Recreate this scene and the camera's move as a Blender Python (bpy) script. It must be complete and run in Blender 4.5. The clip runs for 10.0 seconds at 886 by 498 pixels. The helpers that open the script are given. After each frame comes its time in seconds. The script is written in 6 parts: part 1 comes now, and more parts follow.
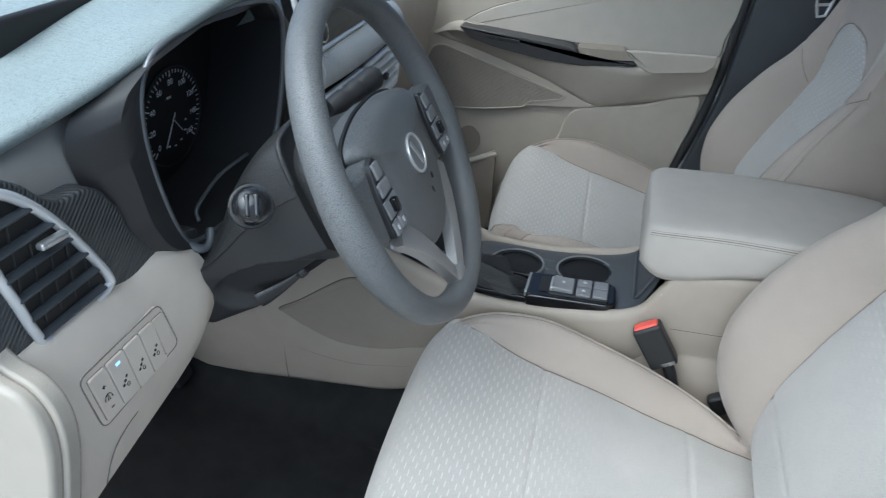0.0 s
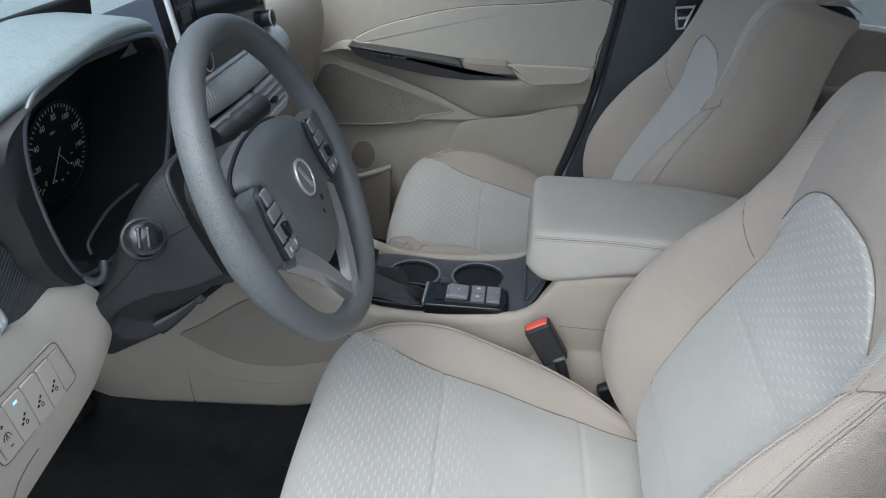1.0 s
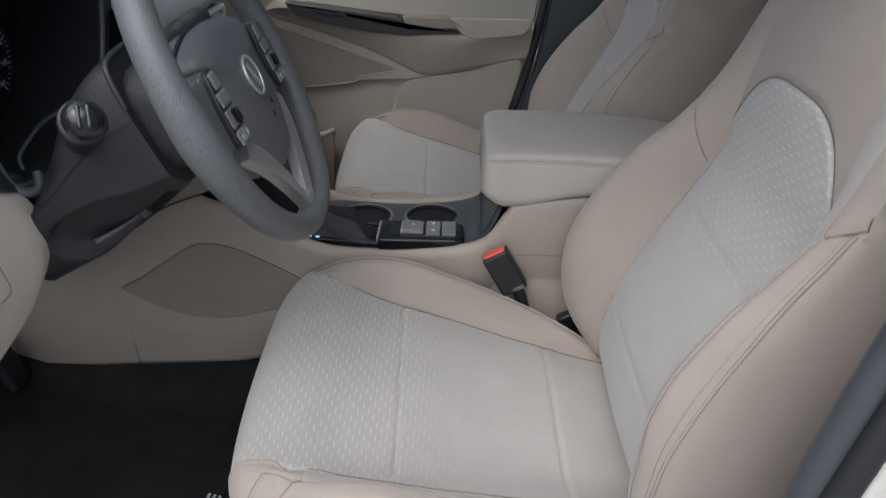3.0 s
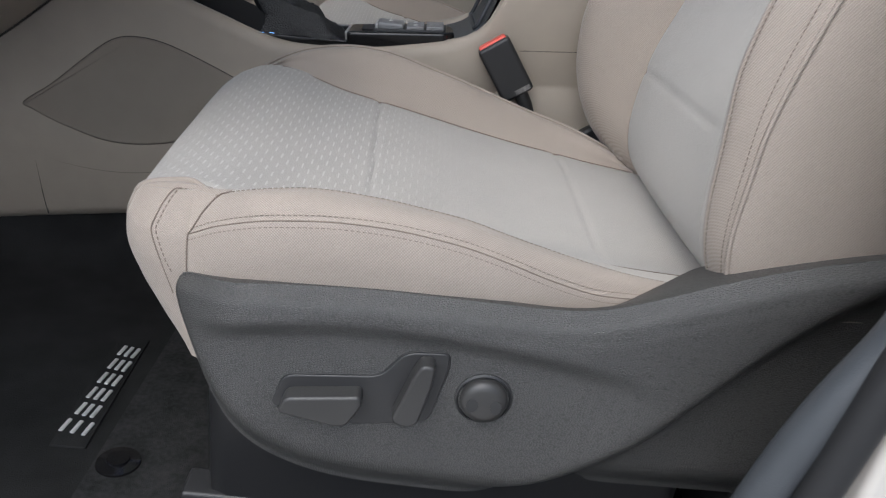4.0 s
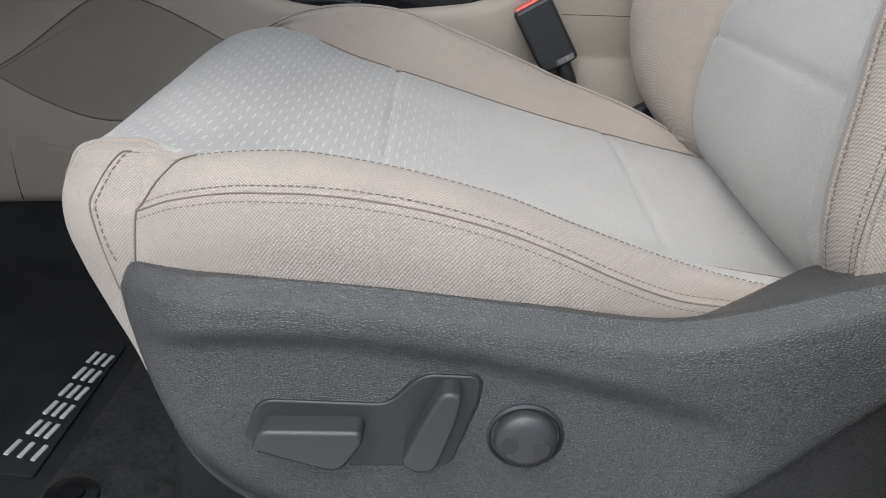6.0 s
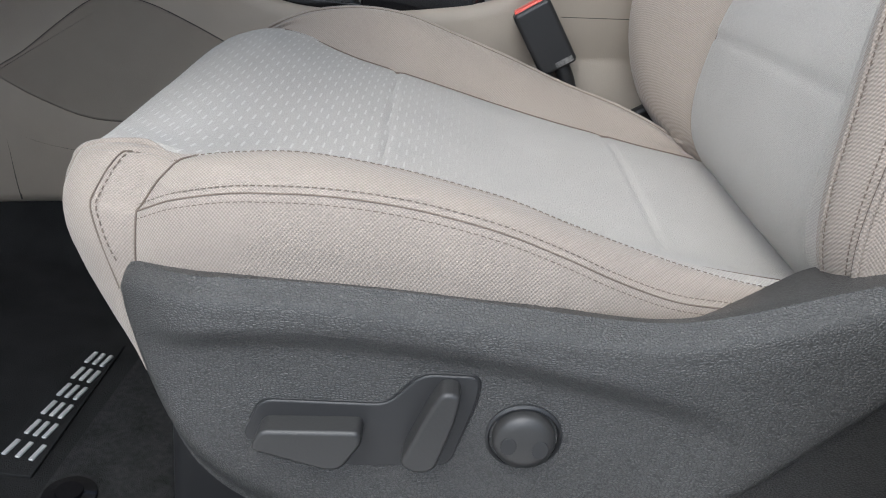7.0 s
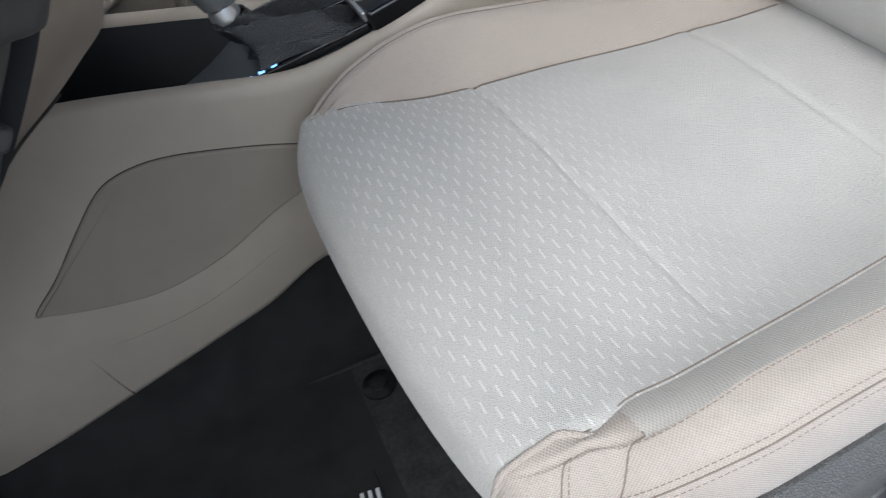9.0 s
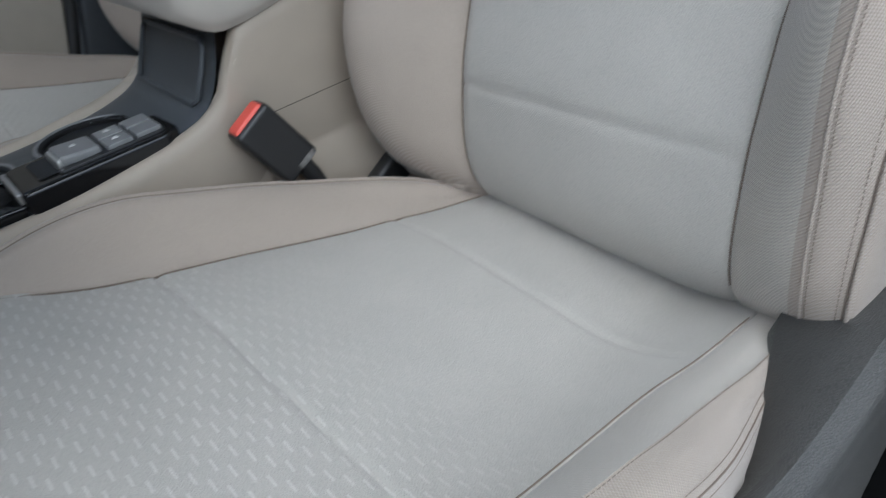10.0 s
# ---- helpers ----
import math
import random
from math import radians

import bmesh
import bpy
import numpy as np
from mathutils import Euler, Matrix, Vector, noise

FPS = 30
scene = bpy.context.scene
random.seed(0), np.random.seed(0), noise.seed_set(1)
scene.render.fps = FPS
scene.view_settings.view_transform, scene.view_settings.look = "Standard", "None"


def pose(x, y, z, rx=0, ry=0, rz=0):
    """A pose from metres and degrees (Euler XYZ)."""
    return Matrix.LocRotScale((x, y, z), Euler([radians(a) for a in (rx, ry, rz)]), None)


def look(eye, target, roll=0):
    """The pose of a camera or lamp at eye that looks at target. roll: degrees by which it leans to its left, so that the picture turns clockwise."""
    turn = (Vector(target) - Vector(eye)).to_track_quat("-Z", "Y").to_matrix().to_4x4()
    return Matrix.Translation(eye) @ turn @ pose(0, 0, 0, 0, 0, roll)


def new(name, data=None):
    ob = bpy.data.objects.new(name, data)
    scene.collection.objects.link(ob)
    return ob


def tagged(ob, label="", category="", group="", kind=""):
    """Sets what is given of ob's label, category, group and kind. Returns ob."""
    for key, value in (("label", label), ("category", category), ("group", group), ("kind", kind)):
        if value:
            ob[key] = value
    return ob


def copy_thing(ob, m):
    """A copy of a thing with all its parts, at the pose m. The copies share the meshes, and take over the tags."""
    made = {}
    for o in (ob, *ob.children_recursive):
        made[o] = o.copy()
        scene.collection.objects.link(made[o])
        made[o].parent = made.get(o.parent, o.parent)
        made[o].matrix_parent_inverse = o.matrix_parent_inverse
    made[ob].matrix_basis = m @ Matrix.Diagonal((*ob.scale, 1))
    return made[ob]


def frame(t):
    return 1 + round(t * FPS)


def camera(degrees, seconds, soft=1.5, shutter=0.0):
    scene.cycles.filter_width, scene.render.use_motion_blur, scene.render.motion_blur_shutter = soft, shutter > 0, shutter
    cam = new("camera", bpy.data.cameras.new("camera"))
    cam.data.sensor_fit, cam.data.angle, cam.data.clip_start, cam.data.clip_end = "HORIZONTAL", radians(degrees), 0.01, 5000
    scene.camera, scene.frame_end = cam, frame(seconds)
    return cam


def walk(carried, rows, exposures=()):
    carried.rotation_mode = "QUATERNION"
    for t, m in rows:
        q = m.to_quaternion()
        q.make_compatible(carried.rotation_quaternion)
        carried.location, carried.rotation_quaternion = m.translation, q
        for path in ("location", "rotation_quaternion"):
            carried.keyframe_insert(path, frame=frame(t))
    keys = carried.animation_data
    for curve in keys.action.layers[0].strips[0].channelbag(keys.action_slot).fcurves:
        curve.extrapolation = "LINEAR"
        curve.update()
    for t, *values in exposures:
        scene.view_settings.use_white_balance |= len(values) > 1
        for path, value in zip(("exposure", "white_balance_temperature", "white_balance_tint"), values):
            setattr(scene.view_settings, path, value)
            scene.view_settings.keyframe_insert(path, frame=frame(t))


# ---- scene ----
cam = camera(61.7, 10.0, 1.1, 0.25)
PATH = [
    (0, (0.024, -0.728, 1.318), (-0.312, 0.945, 0.275), 7.0),
    (0.5, (0.039, -0.752, 1.344), (-0.138, 0.963, 0.331), 7.5),
    (1, (0.047, -0.761, 1.351), (-0.053, 0.97, 0.354), 7.6),
    (1.5, (0.05, -0.754, 1.352), (-0.021, 0.981, 0.36), 7.4),
    (2, (0.049, -0.756, 1.35), (-0.012, 0.984, 0.366), 7.2),
    (3.3, (0.041, -0.808, 1.096), (0.144, 0.963, 0.173), 8.0),
    (3.5, (0.052, -0.807, 0.981), (0.175, 0.987, 0.105), 8.3),
    (4, (0.068, -0.736, 0.829), (0.181, 1.079, -0.003), 7.9),
    (4.5, (0.069, -0.631, 0.776), (0.152, 1.181, -0.068), 7.4),
    (5, (0.071, -0.601, 0.762), (0.142, 1.205, -0.093), 7.6),
    (5.5, (0.072, -0.613, 0.763), (0.129, 1.201, -0.077), 7.7),
    (7, (0.071, -0.619, 0.763), (0.13, 1.203, -0.059), 8.2),
    (7.5, (0.07, -0.611, 0.765), (0.131, 1.17, -0.144), 6.7),
    (8, (-0.005, -0.566, 0.848), (0.006, 1.042, -0.342), -5.3),
    (8.5, (-0.133, -0.47, 0.948), (-0.115, 1.023, -0.383), -19.2),
    (8.7, (-0.149, -0.442, 0.978), (-0.07, 1.017, -0.388), -21.2),
    (9, (-0.159, -0.411, 0.981), (0.111, 1.013, -0.398), -19.2),
    (9.5, (-0.07, -0.419, 0.958), (0.407, 1.022, -0.344), -16.9),
    (10, (-0.099, -0.391, 0.9), (0.942, 0.985, -0.11), -5.9),
]
walk(cam, [(t, look(eye, target, roll)) for t, eye, target, roll in PATH], [(0.0, 0.78, 5300, -2), (1.0, 0.60, 5440, -1), (2.0, 0.5, 5530, 2), (3.5, 0.04, 5850, 7), (4.5, 0.44, 5720, 3), (7.5, 0.44, 5680, 3), (8.3, 0.46, 5580, 2), (9.0, 0.68, 5560, 2), (9.5, 0.42, 5450, 0), (10.0, 0.20, 5400, 0)])

# ---------- world, light ----------
world = bpy.data.worlds.new("sky")
scene.world = world
world.use_nodes = True
_n = world.node_tree.nodes
_sky = _n.new("ShaderNodeTexSky")
_sky.sky_type = "NISHITA"
_sky.sun_disc = False
_sky.sun_elevation = radians(56)
_sky.sun_rotation = radians(210)
_sky.air_density, _sky.dust_density, _sky.ozone_density = 0.5, 5.0, 1.0
_n["Background"].inputs[1].default_value = 0.15
world.node_tree.links.new(_sky.outputs[0], _n["Background"].inputs[0])
sun_data = bpy.data.lights.new("sun", "SUN")
sun_data.energy, sun_data.angle, sun_data.color = 2.0, radians(95), (1.0, 0.97, 0.93)
sun = new("sun", sun_data)
sun.matrix_world = look((-0.95, -1.65, 3.45), (0, 0, 0.6))

# ---------- materials ----------
MATS = {}


def mat(name, color, rough=0.6, metal=0.0, var=0.06, scale=30.0, bump=0.0, bscale=600.0, spec=0.5, sheen=0.0, kind="noise", coat=0.0):
    """A surface with colour variation at two scales and a fine relief."""
    m = bpy.data.materials.new(name)
    m.use_nodes = True
    nt = m.node_tree
    n, link = nt.nodes, nt.links.new
    b = n["Principled BSDF"]
    b.inputs["Roughness"].default_value = rough
    b.inputs["Metallic"].default_value = metal
    b.inputs["Specular IOR Level"].default_value = spec
    b.inputs["Sheen Weight"].default_value = sheen
    b.inputs["Coat Weight"].default_value = coat
    co = n.new("ShaderNodeTexCoord")
    n1 = n.new("ShaderNodeTexNoise")
    n1.inputs["Scale"].default_value = scale
    n1.inputs["Detail"].default_value = 3
    n2 = n.new("ShaderNodeTexNoise")
    n2.inputs["Scale"].default_value = scale / 6
    add = n.new("ShaderNodeMath")
    add.operation = "ADD"
    link(co.outputs["Object"], n1.inputs["Vector"])
    link(co.outputs["Object"], n2.inputs["Vector"])
    link(n1.outputs["Fac"], add.inputs[0])
    link(n2.outputs["Fac"], add.inputs[1])
    ramp = n.new("ShaderNodeMapRange")
    ramp.inputs["From Min"].default_value, ramp.inputs["From Max"].default_value = 0.6, 1.4
    ramp.inputs["To Min"].default_value, ramp.inputs["To Max"].default_value = 1 - var, 1 + var
    link(add.outputs[0], ramp.inputs["Value"])
    mul = n.new("ShaderNodeVectorMath")
    mul.operation = "SCALE"
    mul.inputs[0].default_value = color
    link(ramp.outputs[0], mul.inputs["Scale"])
    link(mul.outputs[0], b.inputs["Base Color"])
    if bump:
        bp = n.new("ShaderNodeBump")
        bp.inputs["Strength"].default_value = bump
        bp.inputs["Distance"].default_value = 0.001
        if kind == "leather":
            tx = n.new("ShaderNodeTexVoronoi")
            tx.feature = "DISTANCE_TO_EDGE"
            tx.inputs["Scale"].default_value = bscale
            tx.inputs["Randomness"].default_value = 0.85
            mr = n.new("ShaderNodeMapRange")
            mr.interpolation_type = "SMOOTHSTEP"
            mr.inputs["From Max"].default_value = 0.36
            link(tx.outputs["Distance"], mr.inputs["Value"])
            out = mr.outputs[0]
            # crease shade painted into the base colour along the grain valleys
            valley_shade = n.new("ShaderNodeMapRange")
            valley_shade.interpolation_type = "SMOOTHSTEP"
            valley_shade.inputs["From Max"].default_value = 0.15
            valley_shade.inputs["To Min"].default_value, valley_shade.inputs["To Max"].default_value = 0.52, 1.04
            link(tx.outputs["Distance"], valley_shade.inputs["Value"])
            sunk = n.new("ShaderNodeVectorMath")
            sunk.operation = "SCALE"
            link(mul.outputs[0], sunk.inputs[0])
            link(valley_shade.outputs[0], sunk.inputs["Scale"])
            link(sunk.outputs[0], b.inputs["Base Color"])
        else:
            tx = n.new("ShaderNodeTexNoise")
            tx.inputs["Scale"].default_value = bscale
            tx.inputs["Detail"].default_value = 2
            out = tx.outputs["Fac"]
        place = n.new("ShaderNodeMapping")
        place.inputs["Scale"].default_value = (0.72, 1.0, 1.12) if kind == "leather" else (1.0, 1.0, 1.0)
        link(co.outputs["Object"], place.inputs["Vector"])
        link(place.outputs[0], tx.inputs["Vector"])
        link(out, bp.inputs["Height"])
        link(bp.outputs[0], b.inputs["Normal"])
    MATS[name] = m
    return m


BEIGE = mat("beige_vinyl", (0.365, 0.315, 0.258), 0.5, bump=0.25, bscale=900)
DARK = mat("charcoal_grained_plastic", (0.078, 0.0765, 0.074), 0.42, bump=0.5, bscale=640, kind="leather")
BLACK = mat("black_plastic", (0.019, 0.019, 0.020), 0.4)
GLOSS = mat("gloss_black", (0.008, 0.008, 0.009), 0.12)
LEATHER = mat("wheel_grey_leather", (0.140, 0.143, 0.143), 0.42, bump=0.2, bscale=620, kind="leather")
# pale grey-green base colour includes the sky glare on the dash top
DASHTOP = mat("dash_pad_glare", (0.28, 0.325, 0.32), 0.45, bump=0.15, bscale=700, kind="leather")
CHROME = mat("satin_silver", (0.68, 0.68, 0.67), 0.28, metal=0.8, var=0.02)
CARPET = mat("black_carpet", (0.021, 0.021, 0.021), 1.0, spec=0.1, bump=1.0, bscale=900, var=0.3)
RED = mat("red_button", (0.75, 0.10, 0.07), 0.35)
WHITE = mat("white_car_paint", (0.66, 0.62, 0.57), 0.25, coat=0.5, var=0.02)
RUBBER = mat("black_rubber", (0.02, 0.02, 0.021), 0.6)
BLACKISH = mat("smooth_charcoal", (0.030, 0.030, 0.031), 0.42)
SWITCH = mat("switch_grey", (0.042, 0.041, 0.040), 0.38, bump=0.1)
LINING = mat("roof_lining", (0.58, 0.56, 0.52), 0.95, bump=0.3)
ASPHALT = mat("worn_concrete", (0.26, 0.255, 0.247), 0.9, scale=60, bump=1.0, bscale=150, var=0.2)


BEIGE_DARK = mat("soft_beige_pad", (0.26, 0.223, 0.182), 0.7, bump=0.3, bscale=900)
CHARCOAL = mat("charcoal_satin_panel", (0.062, 0.067, 0.074), 0.38, bump=0.2, bscale=900)
GAP = mat("shadow_gap", (0.05, 0.045, 0.04), 0.9)
PITCH = mat("deep_black", (0.011, 0.011, 0.0115), 0.6)
SILVERGREY = mat("silver_grey_button", (0.20, 0.20, 0.205), 0.36)
SATIN = mat("satin_silver_paint", (0.42, 0.41, 0.40), 0.35, metal=0.6, var=0.02)
SMOKE = mat("smoky_knob", (0.018, 0.018, 0.019), 0.22, coat=0.2)
PALE = mat("pale_print", (0.6, 0.6, 0.6), 0.6)
CUP = mat("cup_black", (0.012, 0.012, 0.0125), 0.5, spec=0.3)
GAITER = mat("gaiter_leather", (0.03, 0.03, 0.031), 0.42, bump=0.6, bscale=400, kind="leather")
ARMREST = mat("armrest_vinyl", (0.44, 0.405, 0.36), 0.75, spec=0.3, bump=0.25, bscale=1200)
SCUFF = mat("scuffed_plastic", (0.14, 0.135, 0.13), 0.8, var=0.7, scale=500)
FACE = mat("warm_grey_face", (0.30, 0.29, 0.265), 0.6, bump=0.3, bscale=700)
DARKSMOOTH = mat("charcoal_smooth", (0.037, 0.0365, 0.0365), 0.5, bump=0.2, spec=0.4)
RIMGREY = mat("grey_rim_paint", (0.16, 0.17, 0.18), 0.3, metal=0.4)
SATINBRIGHT = mat("satin_bright", (0.80, 0.80, 0.79), 0.36, metal=0.35, var=0.02)
# beige plastic lightened to carry the daylight that falls on the lower dash
BEIGE_LIT = mat("lit_beige_plastic", (0.67, 0.595, 0.50), 0.5, bump=0.2, bscale=1100)
GAP_LIGHT = mat("soft_gap", (0.22, 0.19, 0.16), 0.9)
PRINT = mat("black_print", (0.02, 0.02, 0.02), 0.7)
BEIGE_DOOR = mat("door_beige", (0.40, 0.36, 0.30), 0.5, bump=0.25, bscale=800)
BEIGE_DOOR2 = mat("door_inset_beige", (0.42, 0.385, 0.33), 0.75, bump=0.3, bscale=1000)
GLOSSISH = mat("dark_grey_bezel", (0.035, 0.034, 0.035), 0.3)
TONGUE = mat("belt_tongue_metal", (0.7, 0.7, 0.7), 0.3, metal=0.3)
YELLOW = mat("yellow_print", (0.7, 0.5, 0.1), 0.6)
BADGE = mat("badge_silver", (0.72, 0.72, 0.71), 0.35, metal=0.4)
NEEDLE = mat("gauge_white", (0.8, 0.8, 0.8), 0.5)
SCREEN = mat("screen_glass", (0.02, 0.024, 0.028), 0.08)
MAT_RUG = mat("mat_carpet", (0.030, 0.030, 0.030), 1.0, spec=0.1, bump=1.0, bscale=1100, var=0.45, scale=200)


def glow(name, color, power):
    m = bpy.data.materials.new(name)
    m.use_nodes = True
    b = m.node_tree.nodes["Principled BSDF"]
    b.inputs["Base Color"].default_value = (*color, 1)
    b.inputs["Emission Color"].default_value = (*color, 1)
    b.inputs["Emission Strength"].default_value = power
    return m


COLUMN = mat("column_black_plastic", (0.036, 0.037, 0.038), 0.5, bump=0.3, bscale=480, kind="leather")
COLUMN_LOW = mat("column_smooth_plastic", (0.029, 0.029, 0.030), 0.55, bump=0.15, bscale=700)
LIT = glow("blue_glow", (0.25, 0.5, 1.0), 1.5)


def fabric(name, color, dashes="", pitch=0.0013):
    """Woven seat cloth: fine twill relief, and rows of short pale dashes that thin out."""
    m = mat(name, color, 0.92, var=0.05, scale=25)
    nt = m.node_tree
    n, link = nt.nodes, nt.links.new
    b = n["Principled BSDF"]
    b.inputs["Sheen Weight"].default_value = 0.25
    b.inputs["Sheen Roughness"].default_value = 0.4

    def op(kind, a, c=None, d=None):
        q = n.new("ShaderNodeMath")
        q.operation = kind
        for i, v in enumerate((a, c, d)):
            if v is None:
                continue
            if isinstance(v, (int, float)):
                q.inputs[i].default_value = v
            else:
                link(v, q.inputs[i])
        return q.outputs[0]

    co = n.new("ShaderNodeTexCoord")
    sep = n.new("ShaderNodeSeparateXYZ")
    link(co.outputs["Object"], sep.inputs[0])
    x, y, z = sep.outputs
    turn = n.new("ShaderNodeMapping")
    turn.inputs["Rotation"].default_value = (0.3, 0.5, 0.75)
    link(co.outputs["Object"], turn.inputs["Vector"])
    knots = n.new("ShaderNodeTexVoronoi")
    knots.inputs["Scale"].default_value = 1 / pitch
    knots.inputs["Randomness"].default_value = 0.85
    link(turn.outputs[0], knots.inputs["Vector"])
    k = 2 * math.pi / (pitch * 1.25)
    twill = op("SINE", op("MULTIPLY", op("ADD", x, op("MULTIPLY", z, 0.15)), k))
    cross = op("SINE", op("MULTIPLY", op("ADD", op("MULTIPLY", y, 0.75), op("MULTIPLY", z, 0.85)), k))
    weave = op("ADD", op("MULTIPLY", op("MULTIPLY", twill, cross), 0.2 if dashes else 0.48), op("SUBTRACT", 0.4, op("MULTIPLY", knots.outputs["Distance"], 1.0 if dashes else 0.3)))
    bp = n.new("ShaderNodeBump")
    bp.inputs["Strength"].default_value = 0.7
    bp.inputs["Distance"].default_value = 0.0006
    link(weave, bp.inputs["Height"])
    link(bp.outputs[0], b.inputs["Normal"])
    old = b.inputs["Base Color"].links[0].from_socket
    shade = op("ADD", op("MULTIPLY", weave, 0.20 if dashes else 0.45), 1.0)
    sc = n.new("ShaderNodeVectorMath")
    sc.operation = "SCALE"
    link(old, sc.inputs[0])
    link(shade, sc.inputs["Scale"])
    out = sc.outputs[0]
    if dashes:
        u = x if dashes == "cushion" else z
        row = op("DIVIDE", u, 0.0066)
        line = op("FLOOR", row)
        fx = op("ABSOLUTE", op("SUBTRACT", op("FRACT", row), 0.5))
        slant = op("ADD", y, op("MULTIPLY", op("FRACT", row), 0.0022))
        fy = op("FRACT", op("DIVIDE", op("ADD", slant, op("MULTIPLY", line, 0.0093)), 0.0225))
        hit = op("MULTIPLY", op("LESS_THAN", fx, 0.105), op("LESS_THAN", fy, 0.44))
        no = n.new("ShaderNodeTexNoise")
        no.inputs["Scale"].default_value = 9
        link(co.outputs["Object"], no.inputs["Vector"])
        mr = n.new("ShaderNodeMapRange")
        mr.interpolation_type = "SMOOTHSTEP"
        if dashes == "cushion":
            lo, hi = 0.05, -0.12
        else:
            lo, hi = 0.46, 0.66
        mr.inputs["From Min"].default_value, mr.inputs["From Max"].default_value = lo, hi
        link(op("ADD", u, op("MULTIPLY", op("SUBTRACT", no.outputs["Fac"], 0.5), 0.06)), mr.inputs["Value"])
        mask = mr.outputs[0]
        mr2 = n.new("ShaderNodeMapRange")
        mr2.interpolation_type = "SMOOTHSTEP"
        if dashes == "cushion":
            mr2.inputs["From Min"].default_value, mr2.inputs["From Max"].default_value = -0.252, -0.215
            link(u, mr2.inputs["Value"])
        else:
            mr2.inputs["From Min"].default_value, mr2.inputs["From Max"].default_value = 0.86, 0.82
            link(op("ADD", u, op("MULTIPLY", op("MULTIPLY", y, y), 4.0)), mr2.inputs["Value"])
        mask = op("MULTIPLY", mask, mr2.outputs[0])
        mx = n.new("ShaderNodeMix")
        mx.data_type = "RGBA"
        link(op("MULTIPLY", op("MULTIPLY", hit, mask), 0.31), mx.inputs[0])
        link(out, mx.inputs[6])
        mx.inputs[7].default_value = (0.86, 0.85, 0.82, 1)
        out = mx.outputs[2]
    link(out, b.inputs["Base Color"])
    return m


FABRIC = fabric("seat_cloth", (0.450, 0.428, 0.395), "cushion")
BACKCLOTH = fabric("back_cloth", (0.460, 0.438, 0.404), "back")
VINYL = fabric("bolster_cloth", (0.340, 0.292, 0.250), "", 0.0017)
PLAIN = fabric("plain_cloth", (0.415, 0.384, 0.346), "", 0.0016)


def ribbed(name, color, pitch=0.004):
    """Dark trim with fine slanting ribs."""
    m = mat(name, color, 0.4, var=0.1)
    nt = m.node_tree
    n, link = nt.nodes, nt.links.new
    w = n.new("ShaderNodeTexWave")
    w.inputs["Scale"].default_value = 0.31 / pitch
    w.inputs["Distortion"].default_value = 0.6
    co = n.new("ShaderNodeTexCoord")
    mp = n.new("ShaderNodeMapping")
    mp.inputs["Rotation"].default_value = (0.5, 0.4, 0.9)
    link(co.outputs["Object"], mp.inputs["Vector"])
    link(mp.outputs[0], w.inputs["Vector"])
    bp = n.new("ShaderNodeBump")
    bp.inputs["Strength"].default_value = 0.7
    bp.inputs["Distance"].default_value = 0.0015
    link(w.outputs["Fac"], bp.inputs["Height"])
    link(bp.outputs[0], n["Principled BSDF"].inputs["Normal"])
    return m


CARBON = ribbed("ribbed_dark_trim", (0.065, 0.068, 0.069))
# ribbed trim again, its colour raised to show it lit by the sky
BAND = ribbed("ribbed_lit_band", (0.38, 0.40, 0.41))


def dotted(name, color, pitch=0.0032):
    """Pierced loudspeaker cover."""
    m = mat(name, color, 0.6)
    nt = m.node_tree
    n, link = nt.nodes, nt.links.new
    v = n.new("ShaderNodeTexVoronoi")
    v.inputs["Scale"].default_value = 1 / pitch
    v.inputs["Randomness"].default_value = 0.0
    co = n.new("ShaderNodeTexCoord")
    link(co.outputs["Object"], v.inputs["Vector"])
    r = n.new("ShaderNodeMapRange")
    r.inputs["From Min"].default_value, r.inputs["From Max"].default_value = 0.30, 0.38
    r.inputs["To Min"].default_value = 0.12
    link(v.outputs["Distance"], r.inputs["Value"])
    b = n["Principled BSDF"]
    old = b.inputs["Base Color"].links[0].from_socket
    sc = n.new("ShaderNodeVectorMath")
    sc.operation = "SCALE"
    link(old, sc.inputs[0])
    link(r.outputs[0], sc.inputs["Scale"])
    link(sc.outputs[0], b.inputs["Base Color"])
    return m


GRILLE = dotted("speaker_cover", (0.24, 0.215, 0.18))


def glass(name):
    m = bpy.data.materials.new(name)
    m.use_nodes = True
    b = m.node_tree.nodes["Principled BSDF"]
    b.inputs["Transmission Weight"].default_value = 1.0
    b.inputs["Roughness"].default_value = 0.0
    b.inputs["IOR"].default_value = 1.45
    b.inputs["Base Color"].default_value = (0.93, 0.97, 0.95, 1)
    return m


GLASS = glass("window_glass")
TINTED = glass("tinted_glass")
TINTED.node_tree.nodes["Principled BSDF"].inputs["Base Color"].default_value = (0.30, 0.33, 0.33, 1)


# ---------- mesh helpers ----------
def lerp(a, b, t):
    return a + (b - a) * t


def ease(t):
    t = min(1.0, max(0.0, t))
    return t * t * (3 - 2 * t)


